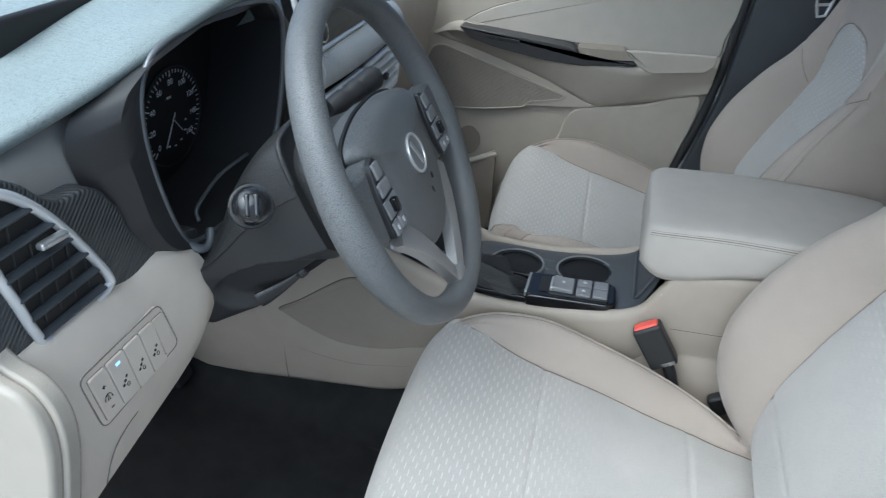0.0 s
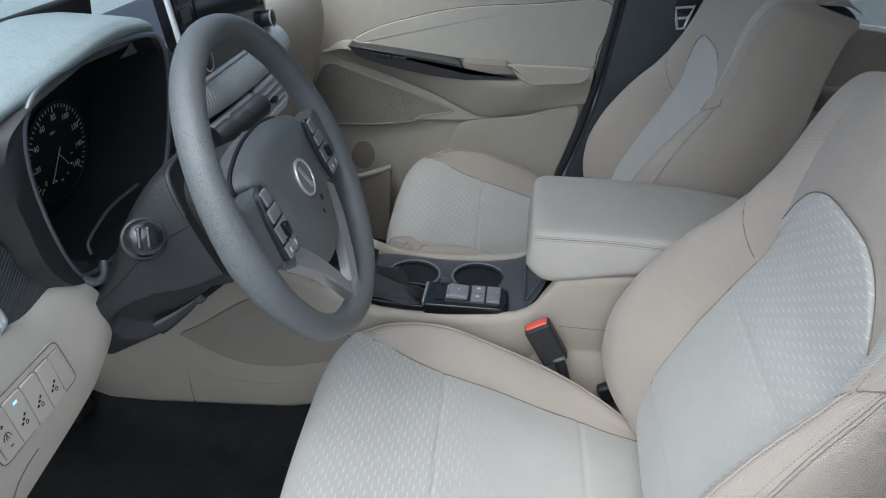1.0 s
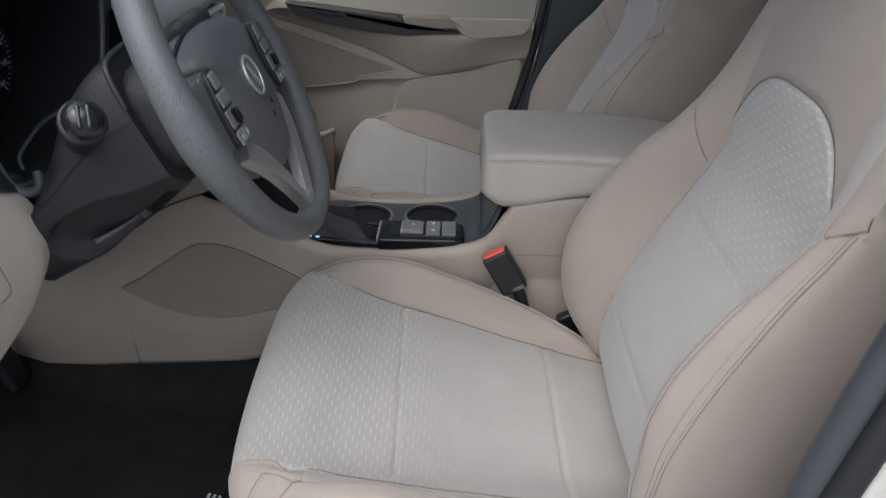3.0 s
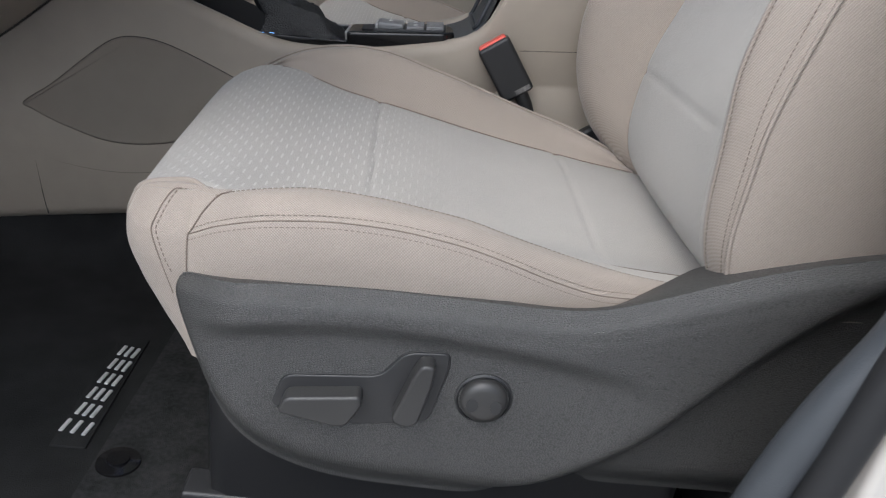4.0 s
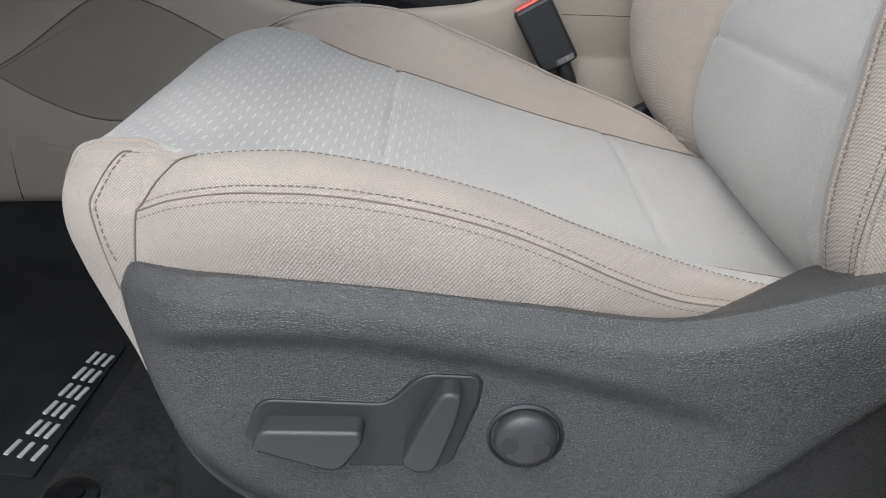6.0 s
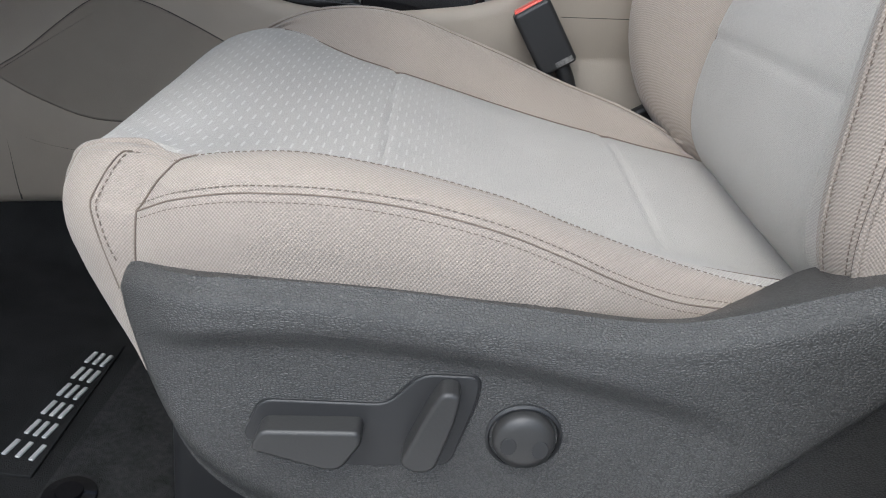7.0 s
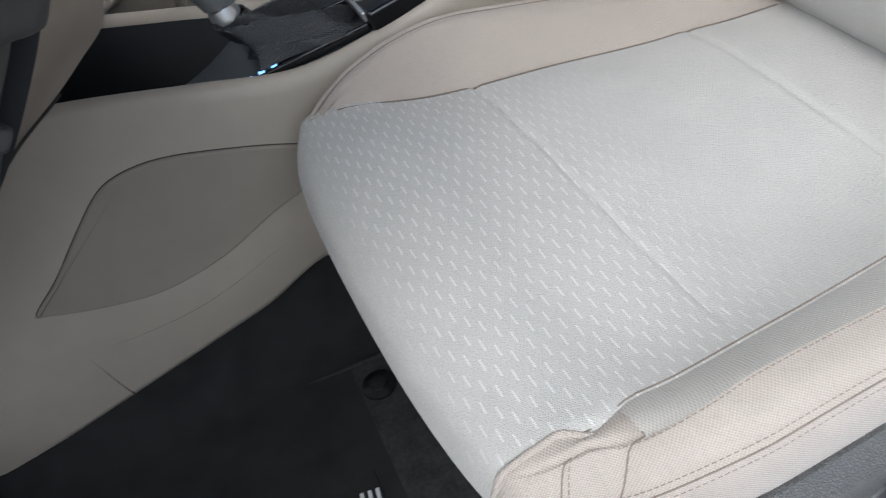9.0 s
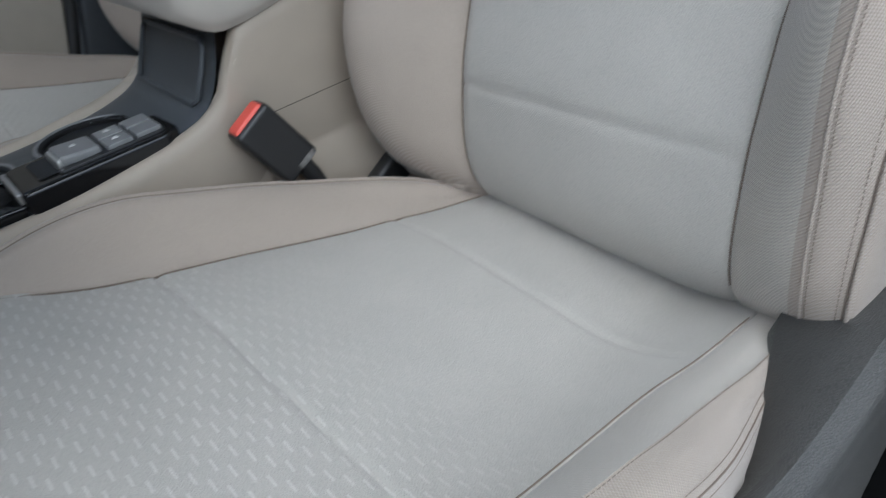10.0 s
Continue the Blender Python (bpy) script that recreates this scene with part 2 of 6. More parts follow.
def curve(points, t):
    """A smooth line through (key, value) pairs, read at t."""
    if t <= points[0][0]:
        return points[0][1]
    if t >= points[-1][0]:
        return points[-1][1]
    for i in range(len(points) - 1):
        (a, va), (b, vb) = points[i], points[i + 1]
        if a <= t <= b:
            m0 = (vb - points[i - 1][1]) / (b - points[i - 1][0]) if i else (vb - va) / (b - a)
            m1 = (points[i + 2][1] - va) / (points[i + 2][0] - a) if i + 2 < len(points) else (vb - va) / (b - a)
            h, u = b - a, (t - a) / (b - a)
            return ((2 * u**3 - 3 * u**2 + 1) * va + (u**3 - 2 * u**2 + u) * h * m0 + (-2 * u**3 + 3 * u**2) * vb + (u**3 - u**2) * h * m1)


def spline(pts, n, closed=False):
    """n points along a smooth line through pts."""
    p = [Vector(q) for q in pts]
    k = len(p)
    out = []
    spans = k if closed else k - 1
    for i in range(n):
        u = i * spans / (n if closed else n - 1)
        j = min(int(u), spans - 1)
        t = u - j
        if closed:
            a, b, c, d = p[(j - 1) % k], p[j % k], p[(j + 1) % k], p[(j + 2) % k]
        else:
            b, c = p[j], p[j + 1]
            a = p[j - 1] if j else b * 2 - c
            d = p[j + 2] if j + 2 < k else c * 2 - b
        out.append(0.5 * ((2 * b) + (c - a) * t + (2 * a - 5 * b + 4 * c - d) * t * t + (3 * b - a - 3 * c + d) * t**3))
    return out


def loft(rows, close_u=False, close_v=False, cap=False, thick=0.0):
    """A skin over rows of points; thick makes it a shell."""
    bm = bmesh.new()
    vs = [[bm.verts.new(p) for p in row] for row in rows]
    nu, nv = len(vs), len(vs[0])
    for i in range(nu if close_u else nu - 1):
        for j in range(nv if close_v else nv - 1):
            bm.faces.new((vs[i][j], vs[i][(j + 1) % nv], vs[(i + 1) % nu][(j + 1) % nv], vs[(i + 1) % nu][j]))
    if cap and close_v:
        bm.faces.new(vs[0][::-1])
        bm.faces.new(vs[-1])
    bmesh.ops.recalc_face_normals(bm, faces=bm.faces)
    if thick:
        bmesh.ops.solidify(bm, geom=bm.faces[:], thickness=thick)
    return bm


def tube(pts, r, n=8, closed=False, flat=1.0, cap=True):
    """A round rod along pts; r may be a list of radii."""
    p = [Vector(q) for q in pts]
    k = len(p)
    rows, side = [], None
    for i in range(k):
        a, b = (p[i - 1], p[(i + 1) % k]) if closed else (p[max(i - 1, 0)], p[min(i + 1, k - 1)])
        d = (b - a).normalized()
        if side is None:
            side = d.orthogonal().normalized()
        side = (side - d * side.dot(d)).normalized()
        up = d.cross(side)
        rr = r[i] if isinstance(r, (list, tuple)) else r
        rows.append([p[i] + (side * math.cos(2 * math.pi * j / n) + up * flat * math.sin(2 * math.pi * j / n)) * rr for j in range(n)])
    return loft(rows, close_u=closed, close_v=True, cap=cap and not closed)


def box(c, s, bevel=0.004, rot=None, seg=2, bm=None):
    """A block with rounded edges: centre, sizes, turn in degrees."""
    own = bmesh.new()
    bmesh.ops.create_cube(own, size=1.0)
    bmesh.ops.scale(own, vec=s, verts=own.verts)
    if bevel:
        bmesh.ops.bevel(own, geom=own.edges[:], offset=min(bevel, min(s) * 0.45), segments=seg, profile=0.5, affect="EDGES")
    m = pose(*c, *(rot or (0, 0, 0)))
    bmesh.ops.transform(own, matrix=m, verts=own.verts)
    return merge(bm, own)


def merge(bm, own):
    if bm is None:
        return own
    me = bpy.data.meshes.new("tmp")
    own.to_mesh(me)
    own.free()
    bm.from_mesh(me)
    bpy.data.meshes.remove(me)
    return bm


def prism(outline, depth, place, bevel=0.003, seg=2, bm=None):
    """A plate with a 2D outline in its own x, y; from z 0 to depth, its upper edge rounded; laid into the world by a pose."""
    p = [Vector((x, y)) for x, y in outline]
    p = [q for i, q in enumerate(p) if (q - p[i - 1]).length > 1e-6]
    k = len(p)
    area = sum(p[i - 1].x * p[i].y - p[i].x * p[i - 1].y for i in range(k))
    if area < 0:
        p.reverse()
    inward = []
    for i in range(k):
        d1, d2 = (p[i] - p[i - 1]).normalized(), (p[(i + 1) % k] - p[i]).normalized()
        n1, n2 = Vector((-d1.y, d1.x)), Vector((-d2.y, d2.x))
        m = n1 + n2
        m = m.normalized() if m.length > 1e-6 else n1
        inward.append(m / max(0.5, m.dot(n1)))
    steps = max(2, seg + 1)
    rings = [(0.0, 0.0), (0.0, depth - bevel)] + [(bevel * (1 - math.cos(a)), depth - bevel * (1 - math.sin(a))) for a in [math.pi / 2 * (j + 1) / steps for j in range(steps)]] if bevel else [(0.0, 0.0), (0.0, depth)]
    own = bmesh.new()
    vs = [[own.verts.new((*(q + w * o), h)) for q, w in zip(p, inward)] for o, h in rings]
    for r0, r1 in zip(vs, vs[1:]):
        for i in range(k):
            own.faces.new((r0[i - 1], r0[i], r1[i], r1[i - 1]))
    own.faces.new(vs[0][::-1])
    own.faces.new(vs[-1])
    bmesh.ops.transform(own, matrix=place, verts=own.verts)
    bmesh.ops.recalc_face_normals(own, faces=own.faces)
    return merge(bm, own)


def rounded(pts, r=0.004, n=4):
    """A 2D outline with its corners rounded."""
    out, k = [], len(pts)
    for i in range(k):
        a, b, c = Vector(pts[i - 1]), Vector(pts[i]), Vector(pts[(i + 1) % k])
        d1, d2 = (a - b), (c - b)
        q = min(r, d1.length * 0.45, d2.length * 0.45)
        s, e = b + d1.normalized() * q, b + d2.normalized() * q
        for j in range(n + 1):
            t = j / n
            out.append(tuple((1 - t) ** 2 * s + 2 * t * (1 - t) * b + t * t * e))
    return out


def oval(rx, ry, n=32):
    return [(rx * math.cos(2 * math.pi * i / n), ry * math.sin(2 * math.pi * i / n)) for i in range(n)]


def lathe(profile, place, n=32, bm=None):
    """A turned body: (radius, height) pairs round its own z."""
    rows = [[Vector((r * math.cos(2 * math.pi * j / n), r * math.sin(2 * math.pi * j / n), h)) for j in range(n)] for r, h in profile]
    own = loft(rows, close_v=True, cap=True)
    bmesh.ops.transform(own, matrix=place, verts=own.verts)
    return merge(bm, own)


def on_plane(bm, m):
    bmesh.ops.transform(bm, matrix=m, verts=bm.verts)
    return bm


def thing(name, at, label, category, group="", kind=""):
    """An empty at the base of a thing, which carries its parts."""
    ob = new(name)
    ob.location = at
    ob.empty_display_size = 0.05
    return tagged(ob, label, category, group, kind)


def part(name, bm, material, parent, label="", smooth=50, place=None):
    """One mesh under a thing or a part, built where it stands in the world."""
    me = bpy.data.meshes.new(name)
    bm.to_mesh(me)
    bm.free()
    me.materials.append(material)
    for p in me.polygons:
        p.use_smooth = True
    me.set_sharp_from_angle(angle=radians(smooth))
    ob = new(name, me)
    if len(me.polygons) < 700:
        wn = ob.modifiers.new("normals", "WEIGHTED_NORMAL")
        wn.keep_sharp = True
    if parent is not None:
        off, up = Vector((0, 0, 0)), parent
        while up is not None:
            off += up.location
            up = up.parent
        ob.parent = parent
        me.transform(Matrix.Translation(-off))
    if label:
        ob["label"] = label
    return ob


def single(name, bm, material, label, category, group="", kind="", smooth=50):
    return tagged(part(name, bm, material, None, "", smooth), label, category, group, kind)

# ---------- setting ----------
YC = -0.035  # the driver's seat and the steering column
YM = 0.335  # the middle of the car
single("ground", box((0, 0, -0.06), (400, 400, 0.1), 0), ASPHALT, "worn grey concrete ground under the car", "ground", kind="structure")


def floor_rows():
    rows = []
    for i in range(41):
        x = -1.0 + 2.4 * i / 40
        z = curve([(-1.0, 0.62), (-0.8, 0.42), (-0.62, 0.315), (-0.3, 0.295), (0.0, 0.285), (0.5, 0.30), (1.4, 0.32)], x)
        row = []
        for j in range(41):
            y = -0.36 + 1.42 * j / 40
            tunnel = 0.12 * math.exp(-(((y - YM) / 0.085) ** 4))
            row.append(Vector((x, y, z + tunnel + 0.03 * ease((-0.30 - y) / 0.06))))
        rows.append(row)
    return rows


floor = single("floor", loft(floor_rows(), thick=-0.02), CARPET, "black carpet floor of the cabin", "floor", kind="structure")
single("door_sill", prism(rounded([(-0.9, 0.20), (1.6, 0.20), (1.6, 0.345), (-0.9, 0.345)], 0.02), 0.10, pose(0, -0.36, 0, 90, 0, 0), 0.015), WHITE, "white painted door sill", "sill", kind="structure")


# roof, far side and back close the cabin
def shell():
    roof = []
    for i in range(13):
        x = -0.35 + 1.95 * i / 12
        roof.append([Vector((x, YM + 0.62 * math.sin(a), 1.50 + 0.10 * math.cos(a) - 0.05 * ((x - 0.5) / 1.1) ** 2)) for a in [(-1 + 2 * j / 12) * math.pi / 2 for j in range(13)]])
    single("ceiling", loft(roof, thick=0.03), LINING, "light grey fabric roof lining", "roof lining", kind="structure")
    single("wall_back", box((1.62, YM, 0.68), (0.04, 1.5, 0.76), 0.01), BEIGE, "beige trim behind the rear seats", "wall", kind="structure")
    single("wall_front", box((-1.05, YM, 0.62), (0.04, 1.6, 0.9), 0.01), BLACK, "black bulkhead behind the dashboard", "wall", kind="structure")


shell()


SEAM_DARK = mat("seam_shadow_thread", (0.195, 0.157, 0.128), 0.9)
SEAM_BROWN = mat("brown_seam_fold", (0.16, 0.125, 0.10), 0.9)
THREAD = mat("beige_thread", (0.56, 0.48, 0.41), 0.8)


def stitches(pts, r=0.0006, pitch=0.0055, fill=0.62, bm=None):
    """A row of small thread stitches along a line."""
    p = [Vector(q) for q in pts]
    run, out = 0.0, bm or bmesh.new()
    for a, b in zip(p, p[1:]):
        d = b - a
        n = d.length
        if n < 1e-6:
            continue
        t = (-run) % pitch
        while t < n:
            c = a + d * (t / n)
            e = c + d.normalized() * pitch * fill
            side = d.cross(Vector((0.3, 0.5, 0.8))).normalized() * r
            up = d.cross(side).normalized() * r
            v = [out.verts.new(q) for q in (c + side, c + up, c - side, c - up, e + side, e + up, e - side, e - up)]
            for k in range(4):
                out.faces.new((v[k], v[(k + 1) % 4], v[4 + (k + 1) % 4], v[4 + k]))
            out.faces.new(v[3::-1])
            out.faces.new(v[4:])
            t += pitch
        run = (run + n) % pitch
    return out


def seam_line(name, pts, parent, r=0.0011, material=None):
    """A thin dark join between two pieces."""
    return part(name, tube(pts, r, 6), material or SEAM_DARK, parent)


# ---------- seat ----------
IN_Y = [(-0.17, 0.183), (-0.101, 0.171), (-0.063, 0.161), (0.02, 0.144), (0.112, 0.141), (0.20, 0.1275), (0.237, 0.124), (0.28, 0.115), (0.33, 0.110), (0.40, 0.10)]
OUT_Y = [(-0.17, -0.206), (-0.10, -0.2085), (-0.085, -0.2125), (-0.074, -0.2125), (-0.06, -0.2075), (-0.045, -0.2035), (-0.02, -0.203), (0.03, -0.199), (0.07, -0.196), (0.135, -0.192), (0.2, -0.188), (0.25, -0.189), (0.30, -0.187), (0.40, -0.18)]
TOP_Z = [(-0.10, 0.623), (-0.06, 0.620), (0.03, 0.608), (0.13, 0.590), (0.237, 0.577), (0.33, 0.569), (0.42, 0.56)]
FRONT = [(-0.108, 0.485), (-0.131, 0.510), (-0.150, 0.54), (-0.1610, 0.566), (-0.1635, 0.585), (-0.1600, 0.601), (-0.149, 0.6135), (-0.127, 0.6205), (-0.10, 0.623)]
CREST_IN = [(-0.125, 0.623), (-0.105, 0.636), (-0.072, 0.6505), (-0.023, 0.660), (0.025, 0.659), (0.074, 0.647), (0.137, 0.630), (0.202, 0.611), (0.26, 0.600), (0.302, 0.587), (0.36, 0.56)]
CREST_IN_Y = [(-0.128, 0.184), (-0.07, 0.191), (0.08, 0.192), (0.2, 0.185), (0.26, 0.160), (0.302, 0.142), (0.37, 0.128)]
# outer bolster: the stitched crest, then the double seam on its side
CREST_OUT = [(-0.095, 0.608), (-0.073, 0.618), (-0.055, 0.627), (-0.023, 0.635), (0.006, 0.638), (0.052, 0.636), (0.083, 0.632), (0.115, 0.626), (0.149, 0.6155), (0.184, 0.605), (0.22, 0.5955), (0.256, 0.589), (0.30, 0.584), (0.34, 0.580)]
CREST_OUT_Y = [(-0.095, -0.222), (-0.073, -0.230), (-0.055, -0.238), (-0.023, -0.242), (0.006, -0.2415), (0.083, -0.2415), (0.115, -0.239), (0.149, -0.235), (0.184, -0.230), (0.22, -0.226), (0.256, -0.224), (0.34, -0.216)]
DOUBLE = [(-0.094, 0.588), (-0.078, 0.599), (-0.062, 0.6085), (-0.03, 0.620), (0.0, 0.6255), (0.027, 0.6275), (0.056, 0.627), (0.085, 0.624), (0.115, 0.618), (0.146, 0.608), (0.181, 0.594), (0.218, 0.5815), (0.256, 0.576), (0.34, 0.565)]
DOUBLE_Y = [(-0.094, -0.240), (-0.078, -0.252), (-0.062, -0.2595), (-0.03, -0.268), (0.0, -0.272), (0.085, -0.272), (0.115, -0.270), (0.146, -0.266), (0.181, -0.258), (0.218, -0.247), (0.256, -0.237), (0.34, -0.224)]
# how the middle panel sags between its two edges
SAG = [(0.0, -0.005), (0.06, -0.012), (0.14, -0.0165), (0.27, -0.0165), (0.42, -0.011), (0.56, -0.006), (0.70, -0.001), (0.85, 0.002), (1.0, 0.0)]
EDGE_RISE = [(-0.10, 0.0), (0.0, -0.003), (0.07, -0.001), (0.135, 0.005), (0.2, 0.008), (0.3, 0.011)]


TAIL = [(0.12, 0.0), (0.16, 0.004), (0.20, 0.013), (0.25, 0.030), (0.30, 0.052)]  # the shield's inner wall follows the bolster's rear end


def groove(d, w=0.004, h=0.005):
    return -h * math.exp(-((d / w) ** 2))


def out_edge(x):
    """Outer edge of the middle panel, which runs out to the front corner."""
    return curve(OUT_Y, x)


def seat_sag(x, v):
    z = curve(SAG, v) * lerp(1.0, 0.5, ease((-0.02 - x) / 0.07))
    z += curve(EDGE_RISE, x) * (1 - ease(v / 0.25))
    return z + 0.008 * ease((v - 0.45) / 0.5) * ease((-0.01 - x) / 0.09)


def seat_top(x, y):
    """Height of the middle panel of the cushion."""
    ya, yb = out_edge(x), curve(IN_Y, x)
    v = min(1.0, max(0.0, (y - ya) / (yb - ya)))
    z = curve(TOP_Z, x) + seat_sag(x, v)
    return z + (groove(x - 0.024 - 0.016 * (1 - v), 0.0022, 0.0030) + groove(x - 0.240 - 0.014 * (1 - v), 0.003, 0.0022)) * ease(v / 0.06)


def front_bend(x, y, z, v, w):
    """The front edge of the cushion runs back towards its two corners."""
    back = 0.0175 * (1 - v) ** 5 + 0.022 * v**9 + 0.004 * (1 - v)
    return Vector((x + back * w, y, z))


def bend_at(z):
    return lerp(1.0, 0.6, ease((z - 0.604) / 0.019))


OUTER = []  # rows of the outer bolster
CORNER = []  # rows of the outer bolster's front corner


def corner_arc(j):
    """Where the stitched arc crosses the rows of the front corner."""
    return curve([(4, 13.8), (8, 13.2), (11, 12.0), (14, 10.4), (17, 9.5), (20, 9.3), (24, 9.8), (28, 11.0), (32, 12.5)], j)


def corner_at(k, j):
    i = min(int(k), 13)
    return CORNER[i][j].lerp(CORNER[i + 1][j], k - i)


def build_cushion(seat):
    fr = spline([(x, 0, z) for x, z in FRONT], 22)
    rows = []
    for p in fr[:-1]:
        rows.append([front_bend(p.x, lerp(-0.2065, 0.192, j / 40), p.z + seat_sag(-0.10, j / 40) * ease((p.z - 0.53) / 0.07), j / 40, bend_at(p.z)) for j in range(41)])
    for i in range(141):
        x = -0.10 + 0.48 * i / 140
        w = 1 - ease(i / 16)
        ya, yb = out_edge(x), lerp(curve(IN_Y, x), 0.192, w * w)
        row = []
        for j in range(41):
            y = lerp(ya, yb, j / 40)
            row.append(front_bend(x, y, seat_top(x, y), j / 40, 0.6 * w))
        rows.append(row)
    for i, r in enumerate(rows):
        k = ease((i - 10) / 11)
        r.insert(0, r[0] + Vector((0.006 * (1 - k), -0.0055, -0.004 * k)))
        r.insert(0, r[0] + Vector((0.008 * (1 - k), -0.003, -0.010 * k)))
        r.append(r[-1] + Vector((0.014 * (1 - k), 0.0005, -0.014 * k)))
    part("cushion_insert", loft(rows), FABRIC, seat, "light grey woven fabric panel with short dashes")
    # inner bolster
    rows = []
    for i in range(61):
        x = -0.128 + 0.50 * i / 60
        ys, zs = curve(IN_Y, x), 0
        zs = seat_top(max(x, -0.10), ys) - 0.003
        if x < -0.10:
            zs -= 0.004
        zc = max(curve(CREST_IN, x), zs + 0.002)
        cy = curve(CREST_IN_Y, x)
        k = ease((x + 0.128) / 0.03)
        row = [(ys - 0.006, zs - 0.012), (ys + 0.001, zs - 0.001), (ys + 0.005, zs + 0.005), (lerp(ys, cy, 0.45), lerp(zs, zc, 0.58)), (cy - 0.012, zc - 0.002), (cy - 0.001, zc), (cy + 0.010, zc - 0.006), (cy + 0.018, zc - 0.03), (cy + 0.021, lerp(zc, 0.40, 0.5)), (cy + 0.020, 0.40)]
        pts = spline([(x + 0.02 * (1 - k) * max(0, (q[0] - 0.17) / 0.05), q[0], q[1]) for q in row], 26)
        rows.append(pts)
    part("cushion_bolster", loft(rows), VINYL, seat, "beige vinyl side bolster")
    # outer bolster
    rows = []
    for i in range(61):
        x = -0.085 + 0.415 * i / 60
        ys = out_edge(x)
        zs = seat_top(x, ys) - 0.002
        cy, cz = curve(CREST_OUT_Y, x), max(curve(CREST_OUT, x), zs + 0.003)
        dy, dz = curve(DOUBLE_Y, x), curve(DOUBLE, x)
        full = 0.004 * ease((x + 0.09) / 0.04) * (1 - ease((x - 0.20) / 0.08))
        crease = 0.0022 * math.exp(-(((x - 0.175) / 0.035) ** 2)) * math.sin((x - 0.1) * 260)
        row = [(ys + 0.008, zs - 0.012), (ys - 0.001, zs - 0.001), (ys - 0.004, zs + 0.003), (lerp(ys, cy, 0.55), lerp(zs, cz, 0.55) + 0.003), (cy + 0.003, cz - 0.0012), (cy - 0.001, cz - 0.0004), (lerp(cy, dy, 0.5), lerp(cz, dz, 0.5) + full), (dy + 0.004, dz + 0.0022), (dy, dz - 0.0012), (dy - 0.002, dz - 0.008), (dy - 0.0035 + 0.4 * crease, dz - 0.020), (dy - 0.0030 + crease, dz - 0.036), (dy + 0.004, lerp(0.488, min(0.53, dz - 0.05), ease((x + 0.085) / 0.10)))]
        rows.append(spline([(x, q[0], q[1]) for q in row], 33))
    # the front end turns in round the corner and meets the edge of the middle panel
    profile = spline([front_bend(p.x, -0.2070, p.z + seat_sag(-0.10, 0.0) * ease((p.z - 0.53) / 0.07), 0.0, bend_at(p.z)) for p in fr[::-1]], 80)
    fit = lambda z: min(range(80), key=lambda i: abs(profile[i].z - z))
    low = fit(rows[0][12].z - 0.008)
    edge = []
    for j in range(33):
        i = round(lerp(0, low, ease((j - 4) / 8) ** 0.8)) if j < 12 else max(low, fit(rows[0][j].z - lerp(0.008, 0.001, ease((j - 12) / 8))))
        edge.append(profile[i])
    head = []
    for k in range(14, 0, -1):
        turn = k / 14 * math.pi / 2
        row = []
        for j, e in enumerate(edge):
            p = rows[0][max(j, 4)]
            c = Vector((p.x, e.y, (p.z + e.z) / 2))
            row.append(c + (p - c) * math.cos(turn) + (e - c) * math.sin(turn))
        head.append(row)
    CORNER.extend(head)
    CORNER.append(rows[0])
    OUTER.extend(rows)
    arc = [corner_arc(j) for j in range(33)]
    roll = [rows[3][4], rows[1][4]] + [profile[i] for i in range(2, 52, 5)]
    part("piping", tube(spline([p + Vector((0.0, -0.0012, 0.0)) for p in roll], 60), [lerp(0.0016, 0.0024, ease(i / 15)) * lerp(1.0, 0.4, ease((i - 30) / 29)) for i in range(60)], 10), VINYL, seat, "rolled edge of the front corner")
    part("front_wrap", loft([[corner_at(arc[j] * m / 10, j) for j in range(33)] for m in range(11)]), VINYL, seat, "beige grey cloth wrapped round the front corner")
    part("corner_piece", loft([[corner_at(lerp(arc[j], 14, m / 8), j) for j in range(33)] for m in range(9)]), VINYL, seat, "beige cloth corner piece")
    part("cushion_bolster", loft([r[12:] for r in rows]), VINYL, seat, "beige woven cloth side bolster with a double seam")
    part("bolster_strip", loft([r[:13] for r in rows]), PLAIN, seat, "plain light grey cloth flank of the side bolster")


# backrest: height runs along the back's own line
BACK = [(0.0, (0.375, 0.53)), (0.08, (0.320, 0.60)), (0.18, (0.320, 0.695)), (0.26, (0.345, 0.765)), (0.36, (0.386, 0.853)), (0.435, (0.410, 0.92)), (0.50, (0.421, 0.985)), (0.555, (0.425, 1.04)), (0.615, (0.434, 1.10)), (0.66, (0.450, 1.14)), (0.70, (0.474, 1.163)), (0.76, (0.525, 1.180))]
BACK_X = [(s, p[0]) for s, p in BACK]
BACK_Z = [(s, p[1]) for s, p in BACK]
HALF = [(0.0, 0.20), (0.06, 0.235), (0.15, 0.25), (0.35, 0.245), (0.5, 0.212), (0.60, 0.200), (0.68, 0.190), (0.73, 0.172), (0.76, 0.15)]
SEAM = [(0.0, 0.135), (0.08, 0.143), (0.2, 0.148), (0.36, 0.165), (0.46, 0.150), (0.60, 0.14), (0.76, 0.13)]
PUFF = [(0.0, 0.02), (0.08, 0.045), (0.16, 0.068), (0.28, 0.080), (0.38, 0.070), (0.46, 0.045), (0.54, 0.018), (0.62, 0.006), (0.76, 0.0)]
DEEP = [(0.0, 0.04), (0.1, 0.12), (0.3, 0.12), (0.45, 0.12), (0.6, 0.11), (0.70, 0.085), (0.76, 0.05)]


